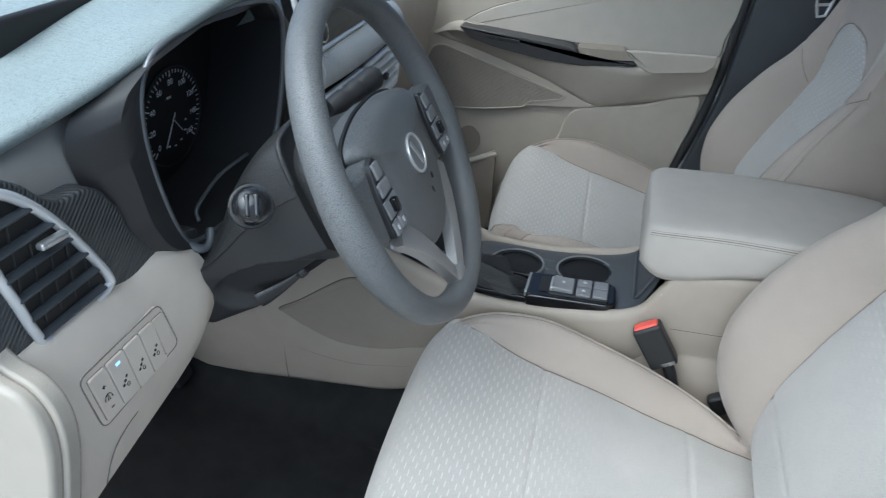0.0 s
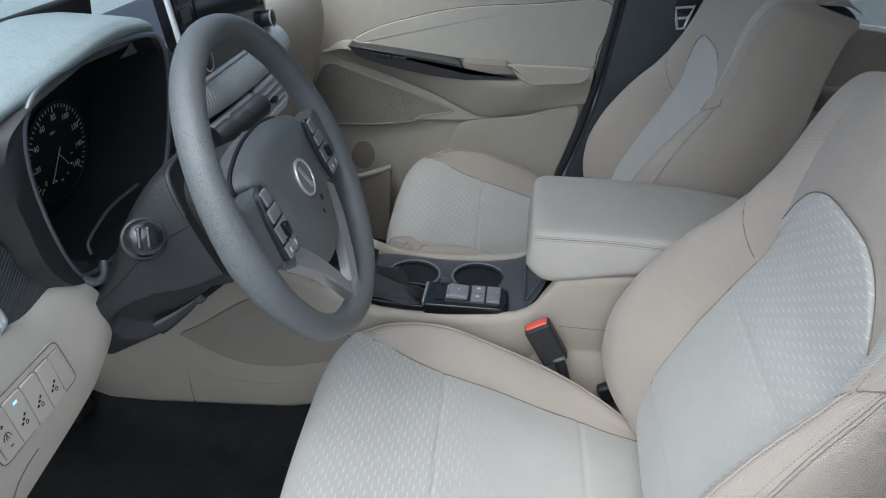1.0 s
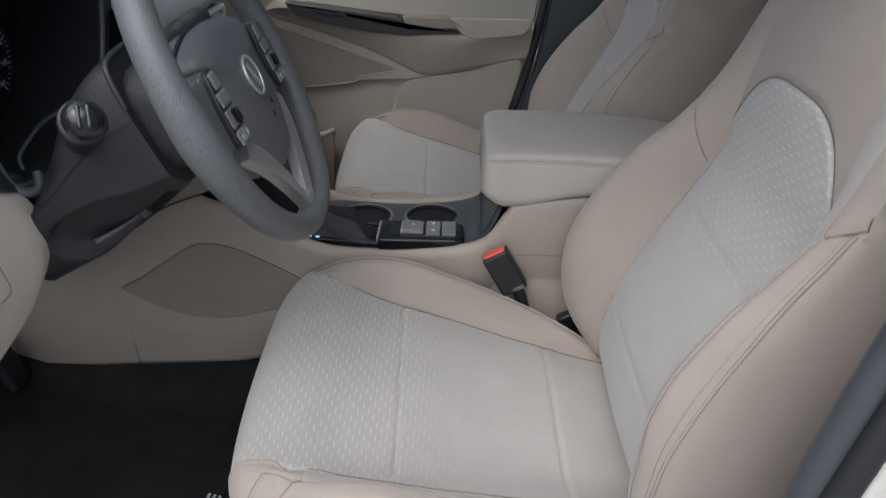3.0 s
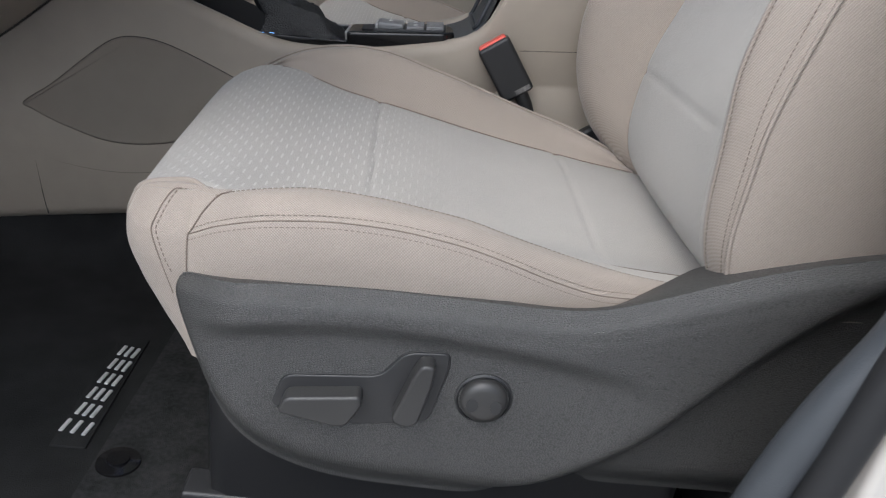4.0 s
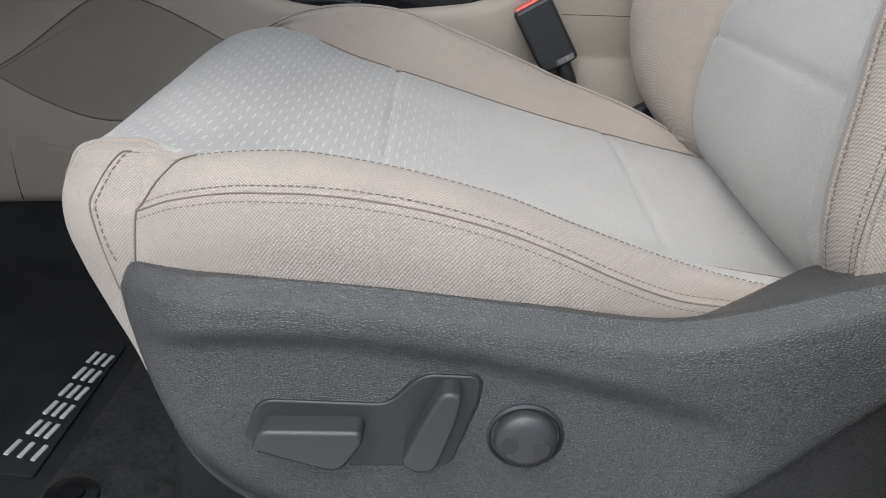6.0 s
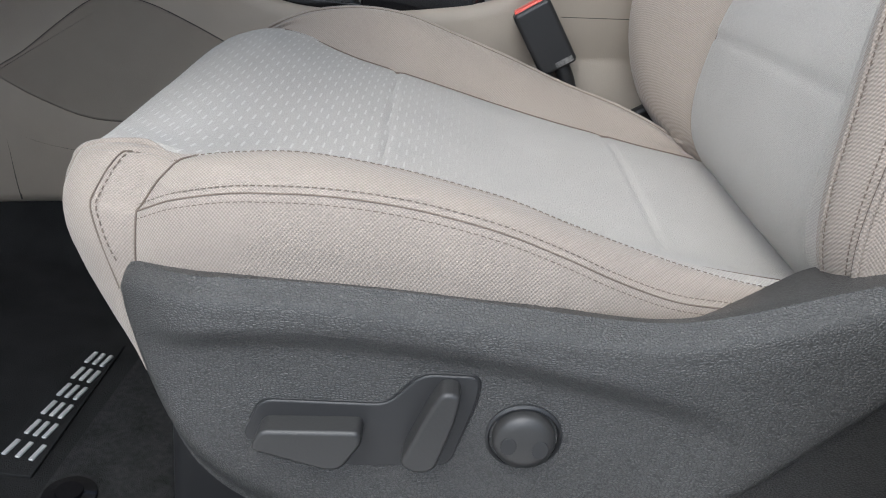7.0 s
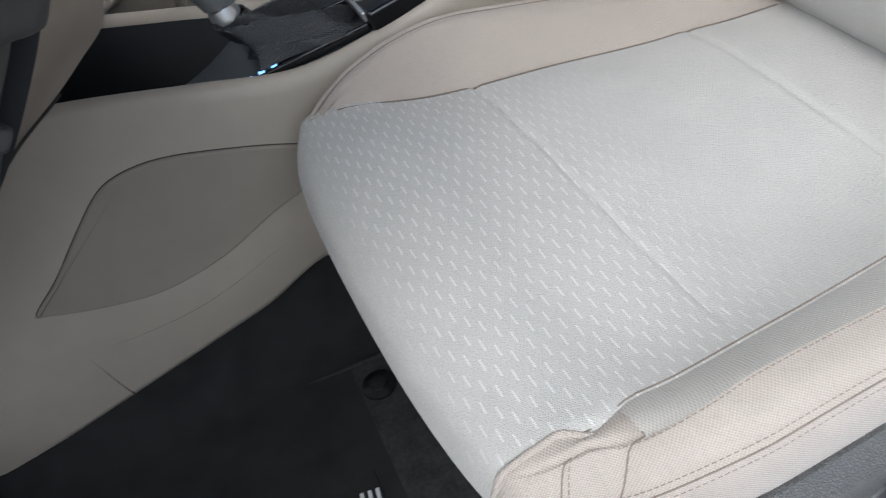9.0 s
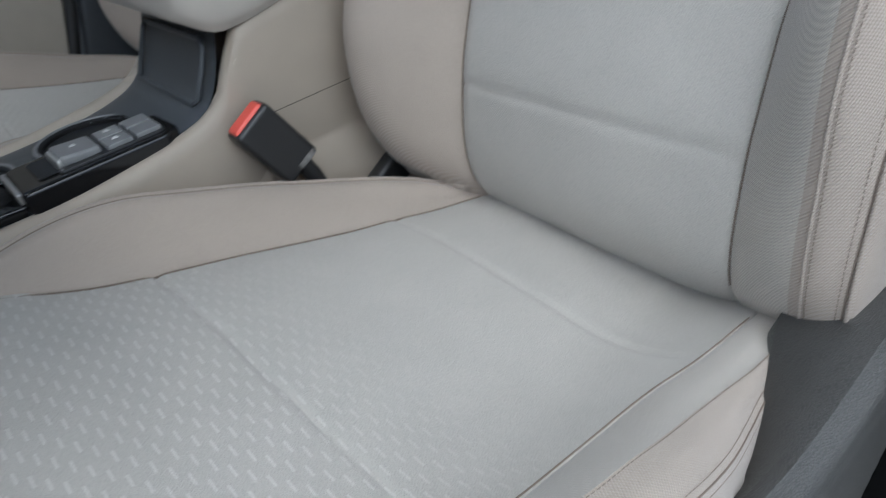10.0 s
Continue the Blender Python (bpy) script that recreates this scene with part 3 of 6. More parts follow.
SEAM_OUT = [(0.0, 0.120), (0.08, 0.130), (0.2, 0.132), (0.28, 0.129), (0.36, 0.135), (0.46, 0.138), (0.60, 0.135), (0.76, 0.13)]
# the outer bolster: half width, height of its crest and of its stitched edge
HALF_OUT = [(0.0, 0.195), (0.06, 0.216), (0.15, 0.223), (0.35, 0.225), (0.5, 0.212), (0.60, 0.200), (0.68, 0.190), (0.73, 0.172), (0.76, 0.15)]
PUFF_OUT = [(0.0, 0.010), (0.08, 0.020), (0.15, 0.031), (0.19, 0.040), (0.235, 0.056), (0.29, 0.067), (0.36, 0.068), (0.42, 0.056), (0.5, 0.026), (0.56, 0.012), (0.62, 0.006), (0.76, 0.0)]
EDGE_OUT = [(0.0, 0.0), (0.08, 0.008), (0.15, 0.012), (0.2, 0.018), (0.26, 0.028), (0.34, 0.040), (0.42, 0.040), (0.5, 0.018), (0.62, 0.004), (0.76, 0.0)]


def half_at(s, side):
    return curve(HALF if side > 0 else HALF_OUT, s)


def seam_at(s, side):
    return curve(SEAM if side > 0 else SEAM_OUT, s)


def arch(a):
    """Upper end of the middle panel of the backrest."""
    return 0.558 - 0.075 * (a / 0.134) ** 3.5


def back_point(s, v):
    """v runs -1 to 1 over the front between the two outer edges."""
    half, seam, puff = half_at(s, v), seam_at(s, v), curve(PUFF if v > 0 else PUFF_OUT, s)
    rim = puff * 0.55 if v > 0 else curve(EDGE_OUT, s)
    y = v * half
    a = abs(y)
    x, z = curve(BACK_X, s), curve(BACK_Z, s)
    out = 0.0
    if a > seam:
        k = (a - seam) / (half - seam)
        out = puff * math.sin(min(1, k / 0.72) * math.pi / 2) if k < 0.72 else lerp(puff, rim, ((k - 0.72) / 0.28) ** (2.0 if v > 0 else 1.4))
    else:
        out = 0.006 * (1 - (a / seam) ** 2)
    out += groove(a - seam, 0.004, 0.005) if s < 0.47 else 0
    if a > seam and 0.40 <= s <= 0.53:
        out += groove(a - lerp(seam, half + 0.01, (s - 0.41) / 0.10), 0.004, 0.005)
    if a < seam:
        out += groove(s - 0.175, 0.0035, 0.0022) + groove(s - 0.36, 0.0035, 0.0026)
        out += groove(s - arch(a), 0.004, 0.004) if s > 0.4 else 0
    out += 0.010 * ease((s - 0.42) / 0.10) * (1 - min(1.0, a / half) ** 4)
    d = Vector((-0.93, 0, 0.36))
    round_top = ease((s - 0.66) / 0.10) * (abs(v) ** 3) * 0.02
    return Vector((x, YC + y, z - round_top)) + d * out


def build_backrest(seat):
    n, m = 120, 72
    ss = [0.76 * i / n for i in range(n + 1)]
    seams = lambda s, side: seam_at(s, side) / half_at(s, side)
    insert, upper = [[], []]
    for i in range(n + 1):
        lines = [[], []]
        for j in range(41):
            top = arch(abs(j / 20 - 1) * 0.134)
            for k, s in enumerate((top * i / n, lerp(top, 0.76, i / n))):
                lines[k].append(back_point(s, lerp(-seams(s, -1), seams(s, 1), j / 40)))
        insert.append(lines[0])
        upper.append(lines[1])
    part("back_insert", loft(insert), BACKCLOTH, seat, "light grey woven fabric backrest panel")
    part("upper_panel", loft(upper[::2]), VINYL, seat, "plain beige cloth upper backrest")
    seam_line("seam", [p + Vector((-0.0006, 0, 0.0002)) for p in insert[-1]], seat, 0.0009)
    for side in (-1, 1):
        rows = []
        for s_all in ss:
            row = []
            for j in range(21):
                s = s_all if side > 0 else lerp(0.058 * ease(j / 13), 0.76, s_all / 0.76)
                row.append(back_point(s, side * lerp(seams(s, side), 1.0, j / 20)))
            e, deep = row[-1], curve(DEEP, s)
            for k in range(1, 9):
                row.append(Vector((e.x + (deep + 0.03) * k / 8, e.y - side * (0.012 * (k / 8) ** 2 - 0.006 * math.sin(k / 8 * math.pi)), e.z - 0.35 * deep * k / 8)))
            rows.append(row)
        if side > 0:
            part("back_bolster", loft(rows), VINYL, seat, "beige cloth backrest bolster")
        else:
            part("bolster_strip", loft([r[:13] for r in rows]), PLAIN, seat, "plain light grey cloth flank of the backrest bolster")
            part("back_bolster", loft([r[12:] for r in rows]), VINYL, seat, "beige cloth backrest bolster with stitched edges")
    rows = []
    for s in ss[::4]:
        half, deep = curve(HALF, s), curve(DEEP, s)
        p = back_point(s, 1.0)
        rows.append([Vector((p.x + deep + 0.03 + 0.02 * math.cos(v * math.pi / 2), YC + v * (half - 0.030), p.z - 0.35 * deep)) for v in [-1 + 2 * j / 16 for j in range(17)]])
    part("back_panel", loft(rows), DARK, seat, "charcoal plastic back panel")
    top = curve(BACK_Z, 0.76)
    rows = [[back_point(0.76, -1 + 2 * j / 24) for j in range(25)], [back_point(0.76, -1 + 2 * j / 24) + Vector((0.05, 0, 0.004)) for j in range(25)], [Vector((0.525 + 0.09, YC + (-1 + 2 * j / 24) * 0.14, top - 0.03)) for j in range(25)]]
    part("back_top", loft(rows), VINYL, seat, "beige vinyl top of the backrest")


SHIELD_TOP = [(-0.0975, 0.545), (-0.095, 0.556), (-0.090, 0.563), (-0.080, 0.5675), (-0.065, 0.571), (-0.03, 0.5765), (0.0, 0.579), (0.06, 0.5815), (0.12, 0.5815), (0.182, 0.5815), (0.212, 0.5845), (0.24, 0.593), (0.267, 0.604), (0.293, 0.615), (0.34, 0.632), (0.40, 0.648), (0.48, 0.66)]
SHIELD_LOW = [(-0.098, 0.548), (-0.093, 0.53), (-0.087, 0.512), (-0.072, 0.478), (-0.047, 0.440), (-0.012, 0.415), (0.036, 0.401), (0.1, 0.397), (0.2, 0.395), (0.48, 0.40)]
CREASE = [(-0.1, 0.53), (-0.074, 0.536), (-0.048, 0.541), (-0.024, 0.546), (0.031, 0.5525), (0.095, 0.5525), (0.156, 0.546), (0.194, 0.541), (0.251, 0.530), (0.30, 0.516), (0.48, 0.47)]
# the rear of the shield falls back in a deep hollow: z of its edge over x
HOLLOW = [(0.10, 0.385), (0.174, 0.412), (0.214, 0.437), (0.27, 0.487), (0.312, 0.539), (0.349, 0.582), (0.399, 0.625), (0.48, 0.66)]


def shield_point(x, v):
    a, b = curve(SHIELD_LOW, x), curve(SHIELD_TOP, x)
    z = lerp(a, b, v)
    y = -0.2925
    fade = ease((x + 0.085) / 0.05) * (1 - ease((x - 0.20) / 0.07))
    below = curve(CREASE, x) - z
    # a rolled band above, a step, then a panel that swells out again and tucks in at its foot
    y += 0.0085 * ease((below + 0.010) / 0.020) * fade
    y -= 0.0012 * ease((below - 0.015) / 0.05) * fade
    y += 0.003 * ease((z - b + 0.030) / 0.03) + 0.012 * ease((z - b + 0.013) / 0.013) ** 2
    y += 0.036 * ease((curve(HOLLOW, x) + 0.012 - z) / 0.055) * ease((x - 0.12) / 0.08)
    y += 0.030 * (1 - ease((x + 0.099) / 0.08)) ** 2 + 0.020 * ease((a + 0.05 - z) / 0.05) ** 2
    return Vector((x, y, z))


def build_shield(seat):
    xs = [-0.0975 + 0.5775 * (i / 90) ** 1.3 for i in range(91)]
    rows = [[shield_point(x, j / 60) for j in range(61)] for x in xs]
    for r in rows:
        t, b = r[-1], r[0]
        up, tail = ease((t.x - 0.12) / 0.08), curve(TAIL, t.x)
        r.append(t + Vector((0, 0.008, lerp(-0.001, -0.002, up))))
        r.append(t + Vector((0, lerp(0.016, 0.012 + tail, up), lerp(-0.008, -0.020, up))))
        r.append(t + Vector((0, lerp(0.03, 0.022 + tail, up), -0.05)))
        r.insert(0, b + Vector((0, 0.03, 0.0)))
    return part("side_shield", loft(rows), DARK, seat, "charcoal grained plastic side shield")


SEAT_BASE = (0.1, YC, 0.30)
seat = thing("car_seat", SEAT_BASE, "beige and light grey front seat with power switches, upright", "car seat", "front seats")
build_cushion(seat)
build_backrest(seat)
shield = build_shield(seat)
# added block that keeps the gap behind the seat dark
part("dark_gap_block", box((0.41, YC, 0.44), (0.06, 0.42, 0.28), 0.02), BLACK, seat, "added black block for the dark gap behind the seat")
part("seat_base", box((0.13, YC, 0.42), (0.42, 0.40, 0.24), 0.02), BLACK, seat, "black seat frame")
def outer_line(dy, dz, x0=-0.090, x1=0.275, n=70):
    """The double seam on the side of the outer bolster."""
    xs = [lerp(x0, x1, i / n) for i in range(n + 1)]
    return [Vector((x, curve(DOUBLE_Y, x) + dy, curve(DOUBLE, x) + dz)) for x in xs]


def crest_line(dy, dz, x0=-0.076, x1=0.30, n=60):
    """The stitched line on the crest of the outer bolster."""
    xs = [lerp(x0, x1, i / n) for i in range(n + 1)]
    return [Vector((x, curve(CREST_OUT_Y, x) + dy, curve(CREST_OUT, x) + dz)) for x in xs]


# double stitched seam along the outer bolster
st = stitches(outer_line(0.0034, 0.0026), 0.0003, 0.0040)
st = stitches(outer_line(-0.0012, -0.0046), 0.00035, 0.0040, bm=st)
part("stitching", st, SEAM_DARK, seat)
seam_line("seam", outer_line(0.0004, -0.0004), seat, 0.00055)
part("stitching", stitches(crest_line(-0.001, 0.0006), 0.0003, 0.0040), SEAM_DARK, seat)
seam_line("seam", [Vector((x, out_edge(x) - 0.0005, seat_top(x, out_edge(x)) - 0.0002)) for x in [-0.082 + 0.40 * i / 50 for i in range(51)]], seat, 0.0006)
seam_line("seam", [Vector((x, curve(IN_Y, x) + 0.0005, seat_top(x, curve(IN_Y, x)) + 0.0004)) for x in [-0.098 + 0.43 * i / 50 for i in range(51)]], seat, 0.0009, SEAM_BROWN)
# piping on the crest of the inner bolster
part("piping", tube([Vector((x, curve(CREST_IN_Y, x) + 0.001, max(curve(CREST_IN, x), 0.56) + 0.0004)) for x in [-0.12 + 0.44 * i / 60 for i in range(61)]], 0.0022, 8), VINYL, seat)
seam_line("seam", [Vector((x, curve(CREST_IN_Y, x) - 0.0018, max(curve(CREST_IN, x), 0.56) + 0.0002)) for x in [-0.118 + 0.43 * i / 60 for i in range(61)]], seat, 0.0008)
# vertical join and stitched arc at the front corner
def beside_corner(j, a):
    """A point of the bolster between its front end (a = 0) and the vertical join (a = 1)."""
    k = a * 4 * min(1.0, max(0.0, (21 - j) / 10)) ** 1.4
    return OUTER[int(k)][j].lerp(OUTER[int(k) + 1][j], k - int(k)) + Vector((-0.0002, -0.0004, 0.0005))


part("corner_piece", loft([[beside_corner(j, m / 5) for j in range(3, 22)] for m in range(6)]), VINYL, seat)
seam_line("seam", [beside_corner(j, 1.0) for j in range(10, 31)], seat, 0.0006)
seam_line("seam", spline([corner_at(corner_arc(j), j) + Vector((-0.0001, -0.0002, 0.0004)) for j in (11, 13, 15, 18, 21, 24, 27, 30)], 40), seat, 0.0005)
part("stitching", stitches(spline([corner_at(min(14, corner_arc(j) + 0.75), j) + Vector((-0.0002, -0.0004, 0.0006)) for j in (11, 13, 15, 18, 21, 24, 27, 29)], 60), 0.0004, 0.0042), SEAM_DARK, seat)
# backrest: seams between panel and bolsters, stitching on the bolster edges, hem
for side in (-1, 1):
    low = 0.07
    run = [low + (0.49 - low) * i / 60 for i in range(61)]
    line = [back_point(s, side * seam_at(s, side) / half_at(s, side)) for s in run[:50]]
    seam_line("seam", [p + Vector((-0.0006, 0, 0.0003)) for p in line], seat, 0.0011)
    edge = [back_point(s, side * 0.985) + Vector((-0.0012, side * 0.0006, 0.0006)) for s in run]
    part("piping", tube(edge, 0.0018, 8), VINYL, seat)
    seam_line("seam", [p + Vector((-0.0004, -side * 0.0024, 0.0004)) for p in edge], seat, 0.0007)
    off = lambda k, dx: [back_point(s, side * k) + Vector((dx, 0, 0.0004)) for s in run]
    part("stitching", stitches(off(0.962, -0.0006), 0.00036, 0.0042), SEAM_DARK, seat)
    part("stitching", stitches([p + Vector((0.006, side * 0.0010, 0)) for p in edge], 0.00036, 0.0042), SEAM_DARK, seat)
    if side < 0:
        part("piping", tube(off(0.872, 0.0), 0.0013, 8), VINYL, seat)
        part("stitching", stitches(off(0.888, -0.0006), 0.00036, 0.0042), SEAM_DARK, seat)
    s0 = 0.055 if side > 0 else 0.060
    p0, p1 = back_point(s0, side * (0.66 if side > 0 else 0.84)), back_point(s0, side * 1.0)
    hem = [p0, lerp(p0, p1, 0.5) + Vector((-0.004, 0, -0.001)), p1 + Vector((0.0, side * 0.0, 0)), p1 + Vector((0.04, side * 0.002, 0.0)), p1 + Vector((0.10, side * 0.001, 0.004)), p1 + Vector((0.15, side * 0.001, 0.006))]
    part("hem", tube(spline(hem, 30), [0.0015] + [0.0045] * 28 + [0.002], 8), VINYL, seat, "beige rolled hem")
for side in (-1, 1):
    cross = []
    for i in range(25):
        s = 0.415 + 0.095 * i / 24
        a = lerp(seam_at(s, side), half_at(s, side) + 0.008, (s - 0.41) / 0.10)
        cross.append(back_point(s, side * min(0.995, a / half_at(s, side))) + Vector((-0.0004, 0, 0.0002)))
    seam_line("seam", cross, seat, 0.0010)
# switch panel of the power seat
SIDE = Matrix(((1, 0, 0, 0), (0, 0, -1, -0.2835), (0, 1, 0, 0), (0, 0, 0, 1)))  # own x to the rear, own y up, own z out of the door
outline = rounded([(-0.016, 0.481), (-0.006, 0.509), (0.064, 0.516), (0.080, 0.538), (0.112, 0.541), (0.112, 0.525), (0.103, 0.479), (0.045, 0.470)], 0.008)
bezel = part("switch_panel", prism(outline, 0.0025, SIDE, 0.0015), BLACKISH, seat, "smooth charcoal recessed switch plate")
part("gap", tube([SIDE @ Vector((x, y, 0.0006)) for x, y in outline], 0.0011, 6, closed=True), BLACK, bezel)
lever = rounded([(-0.008, 0.485), (-0.003, 0.499), (0.051, 0.506), (0.053, 0.498), (0.043, 0.479), (0.035, 0.477)], 0.005)
part("seat_lever", prism(lever, 0.016, SIDE @ pose(0, 0, 0.001), 0.0028, 3), SWITCH, bezel, "dark grey horizontal seat lever")
part("seat_lever", prism(rounded([(0.074, 0.487), (0.087, 0.528), (0.092, 0.538), (0.102, 0.537), (0.101, 0.520), (0.094, 0.486), (0.084, 0.482)], 0.005), 0.016, SIDE @ pose(0, 0, 0.001), 0.0028, 3), SWITCH, bezel, "dark grey upright recline lever")
knob = part("lumbar_knob", lathe([(0.0, 0.0), (0.0215, 0.0), (0.0215, 0.002), (0.0200, 0.003), (0.0188, 0.001), (0.0180, 0.001)], SIDE @ pose(0.141, 0.505, 0), 40), BLACKISH, seat, "round black bezel")
part("knob_face", lathe([(0.0, 0.001), (0.0176, 0.001), (0.0176, 0.005), (0.0160, 0.0085), (0.0110, 0.0102), (0.0, 0.0106)], SIDE @ pose(0.141, 0.505, 0), 40), SWITCH, knob, "dark grey round lumbar button")
for dx in (-0.0088, 0.0088):
    part("thumb_dimple", prism(oval(0.0044, 0.0058), 0.0008, SIDE @ pose(0.141 + dx, 0.504, 0.0100), 0.0003), BLACKISH, knob)
# headrest on two posts
for dy in (-0.06, 0.06):
    part("post_guide", lathe([(0.0, 0), (0.016, 0), (0.016, 0.008), (0.012, 0.012), (0, 0.012)], pose(0.548, YC + dy, 1.176, 0, 20, 0), 20), DARK, seat)
    part("headrest_post", tube([(0.548, YC + dy, 1.17), (0.585, YC + dy, 1.27)], 0.006, 10), CHROME, seat, "chrome headrest post")
rows = []
for i in range(17):
    a = i / 16
    w = 0.125 * (1 - abs(2 * a - 1) ** 4) + 0.005
    c = Vector((lerp(0.575, 0.635, a), YC, lerp(1.235, 1.415, a)))
    rows.append([c + Vector((0.045 * math.cos(2 * math.pi * j / 24) * (1 - abs(2 * a - 1) ** 6), w * math.sin(2 * math.pi * j / 24), -0.01 * math.cos(2 * math.pi * j / 24))) for j in range(24)])
part("headrest", loft(rows, close_v=True, cap=True), VINYL, seat, "beige padded headrest")
passenger = copy_thing(seat, pose(SEAT_BASE[0], SEAT_BASE[1] + 0.74, SEAT_BASE[2]))


# ---------- console ----------
console = thing("centre_console", (0, YM, 0.30), "beige centre console with charcoal top panel and gear lever", "console")
CON_TOP = [(-0.75, 0.72), (-0.5, 0.735), (-0.40, 0.728), (-0.33, 0.715), (-0.285, 0.703), (-0.20, 0.676), (-0.112, 0.650), (-0.02, 0.653), (0.06, 0.667), (0.115, 0.682), (0.14, 0.698), (0.156, 0.725), (0.166, 0.757), (0.27, 0.785), (0.40, 0.80), (0.62, 0.80)]
CON_LOW = [(-0.75, 0.33), (-0.6, 0.343), (-0.43, 0.371), (-0.3, 0.393), (-0.24, 0.405), (-0.17, 0.43), (0.0, 0.43), (0.62, 0.40)]
SIDE_Y = YM - 0.107


def console_side(side):
    rows = []
    for i in range(111):
        x = -0.75 + 1.37 * i / 110
        t, b = curve(CON_TOP, x), curve(CON_LOW, x)
        belt = lerp(b, t, 0.60)
        ys = [(0.05, b - 0.03), (0.100, b - 0.002), (0.107, b + 0.010), (0.1075, lerp(b, belt, 0.5)), (0.107, belt - 0.004), (0.1055, belt), (0.1075, belt + 0.004), (0.1075, t - 0.018), (0.106, t - 0.006), (0.101, t - 0.001), (0.096, t), (0.091, t - 0.003), (0.089, t - 0.012), (0.089, t - 0.05)] if x > 0.12 else [(0.05, b - 0.03), (0.100, b - 0.002), (0.107, b + 0.010), (0.1075, lerp(b, belt, 0.5)), (0.1075, belt - 0.004), (0.1075, belt), (0.1075, belt + 0.004), (0.1075, t - 0.018), (0.106, t - 0.006), (0.101, t - 0.001), (0.096, t), (0.091, t - 0.003), (0.089, t - 0.012), (0.089, t - 0.05)]
        rows.append([Vector((x, YM + side * q[0], q[1])) for q in ys])
    return loft(rows)


for side in (-1, 1):
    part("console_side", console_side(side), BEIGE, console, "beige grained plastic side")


CONS = Matrix(((1, 0, 0, 0), (0, 0, -1, SIDE_Y + 0.0005), (0, 1, 0, 0), (0, 0, 0, 1)))
pad_pts = [(p.x, p.y) for p in spline([(-0.442, 0.531, 0), (-0.405, 0.558, 0), (-0.36, 0.597, 0), (-0.325, 0.624, 0), (-0.297, 0.632, 0), (-0.26, 0.629, 0), (-0.21, 0.612, 0), (-0.150, 0.586, 0), (-0.110, 0.560, 0), (-0.13, 0.538, 0), (-0.195, 0.520, 0), (-0.26, 0.497, 0), (-0.33, 0.490, 0), (-0.39, 0.505, 0), (-0.432, 0.523, 0)], 60, True)]
pad = part("knee_pad", prism(pad_pts, 0.0045, CONS, 0.003, 3), BEIGE_DARK, console, "darker beige soft knee pad")
# dark brown rod drawn as the shadow line round the pad
part("gap", tube([CONS @ Vector((x, y, 0.0004)) for x, y in pad_pts], 0.0013, 6, closed=True), GAP, pad)
for pts in ([(-0.445, 0.49), (-0.436, 0.45), (-0.430, 0.40), (-0.426, 0.374)], [(-0.53, 0.55), (-0.50, 0.515), (-0.485, 0.487), (-0.455, 0.470), (-0.40, 0.452), (-0.33, 0.447), (-0.27, 0.455), (-0.20, 0.475)]):
    part("join_line", tube([CONS @ Vector((p.x, p.y, 0.0)) for p in spline([(x, z, 0) for x, z in pts], 24)], 0.0009, 6), GAP, console)
for pts in ([(0.19, 0.675), (0.27, 0.683), (0.40, 0.69)],):
    part("join_line", tube([CONS @ Vector((x, z, 0.0)) for x, z in pts], 0.0012, 6), GAP, console)
# pale thread along the rail
part("rail_line", tube([Vector((x, SIDE_Y + 0.0005, curve(CON_TOP, x) - 0.022)) for x in [-0.10 + 0.27 * i / 40 for i in range(41)]], 0.0007, 6), THREAD, console)

PANEL = [(-0.30, 0.585), (-0.21, 0.60), (-0.15, 0.625), (-0.125, 0.643), (-0.02, 0.650), (0.06, 0.662), (0.105, 0.674), (0.130, 0.688), (0.146, 0.712), (0.156, 0.745), (0.160, 0.775)]
CUPS = ((-0.062, 0.352, 0.042), (0.052, 0.355, 0.043))


def panel_sheet():
    path = spline([(x, 0, z) for x, z in PANEL], 120)
    bm = loft([[Vector((p.x, lerp(YM - 0.090, YM + 0.090, j / 60), p.z - 0.004 * abs(j / 30 - 1) ** 8)) for j in range(61)] for p in path])
    gone = [f for f in bm.faces if any((f.calc_center_median().x - cx) ** 2 + (f.calc_center_median().y - cy) ** 2 < (r - 0.001) ** 2 for cx, cy, r in CUPS)]
    bmesh.ops.delete(bm, geom=gone, context="FACES")
    return bm


part("top_panel", panel_sheet(), CHARCOAL, console, "charcoal plastic top panel")
for cx, cy, r in CUPS:
    z = curve(PANEL, cx) + 0.002
    cup = part("cup_holder", lathe([(r + 0.005, -0.003), (r + 0.004, 0.0012), (r + 0.001, 0.002), (r - 0.002, 0.0), (r - 0.004, -0.03), (r - 0.006, -0.062), (0.004, -0.064)], pose(cx, cy, z, 0, -5, 0), 48), CUP, console, "round black cup holder with bright ring")
    part("cup_ring", tube([pose(cx, cy, z, 0, -5, 0) @ Vector(((r + 0.0035) * math.cos(a), (r + 0.0035) * math.sin(a), 0.001)) for a in [2 * math.pi * i / 48 for i in range(48)]], 0.0024, 8, closed=True), SILVERGREY, cup, "grey cup rim")
part("cup_bridge", box((-0.005, 0.368, curve(PANEL, 0) - 0.006), (0.036, 0.032, 0.014), 0.004), CHARCOAL, console)
for dx in (-0.022, 0.018):
    part("cup_clip", box((dx, 0.352, curve(PANEL, 0) - 0.010), (0.006, 0.012, 0.010), 0.002), CHROME, console, "small silver cup clip")
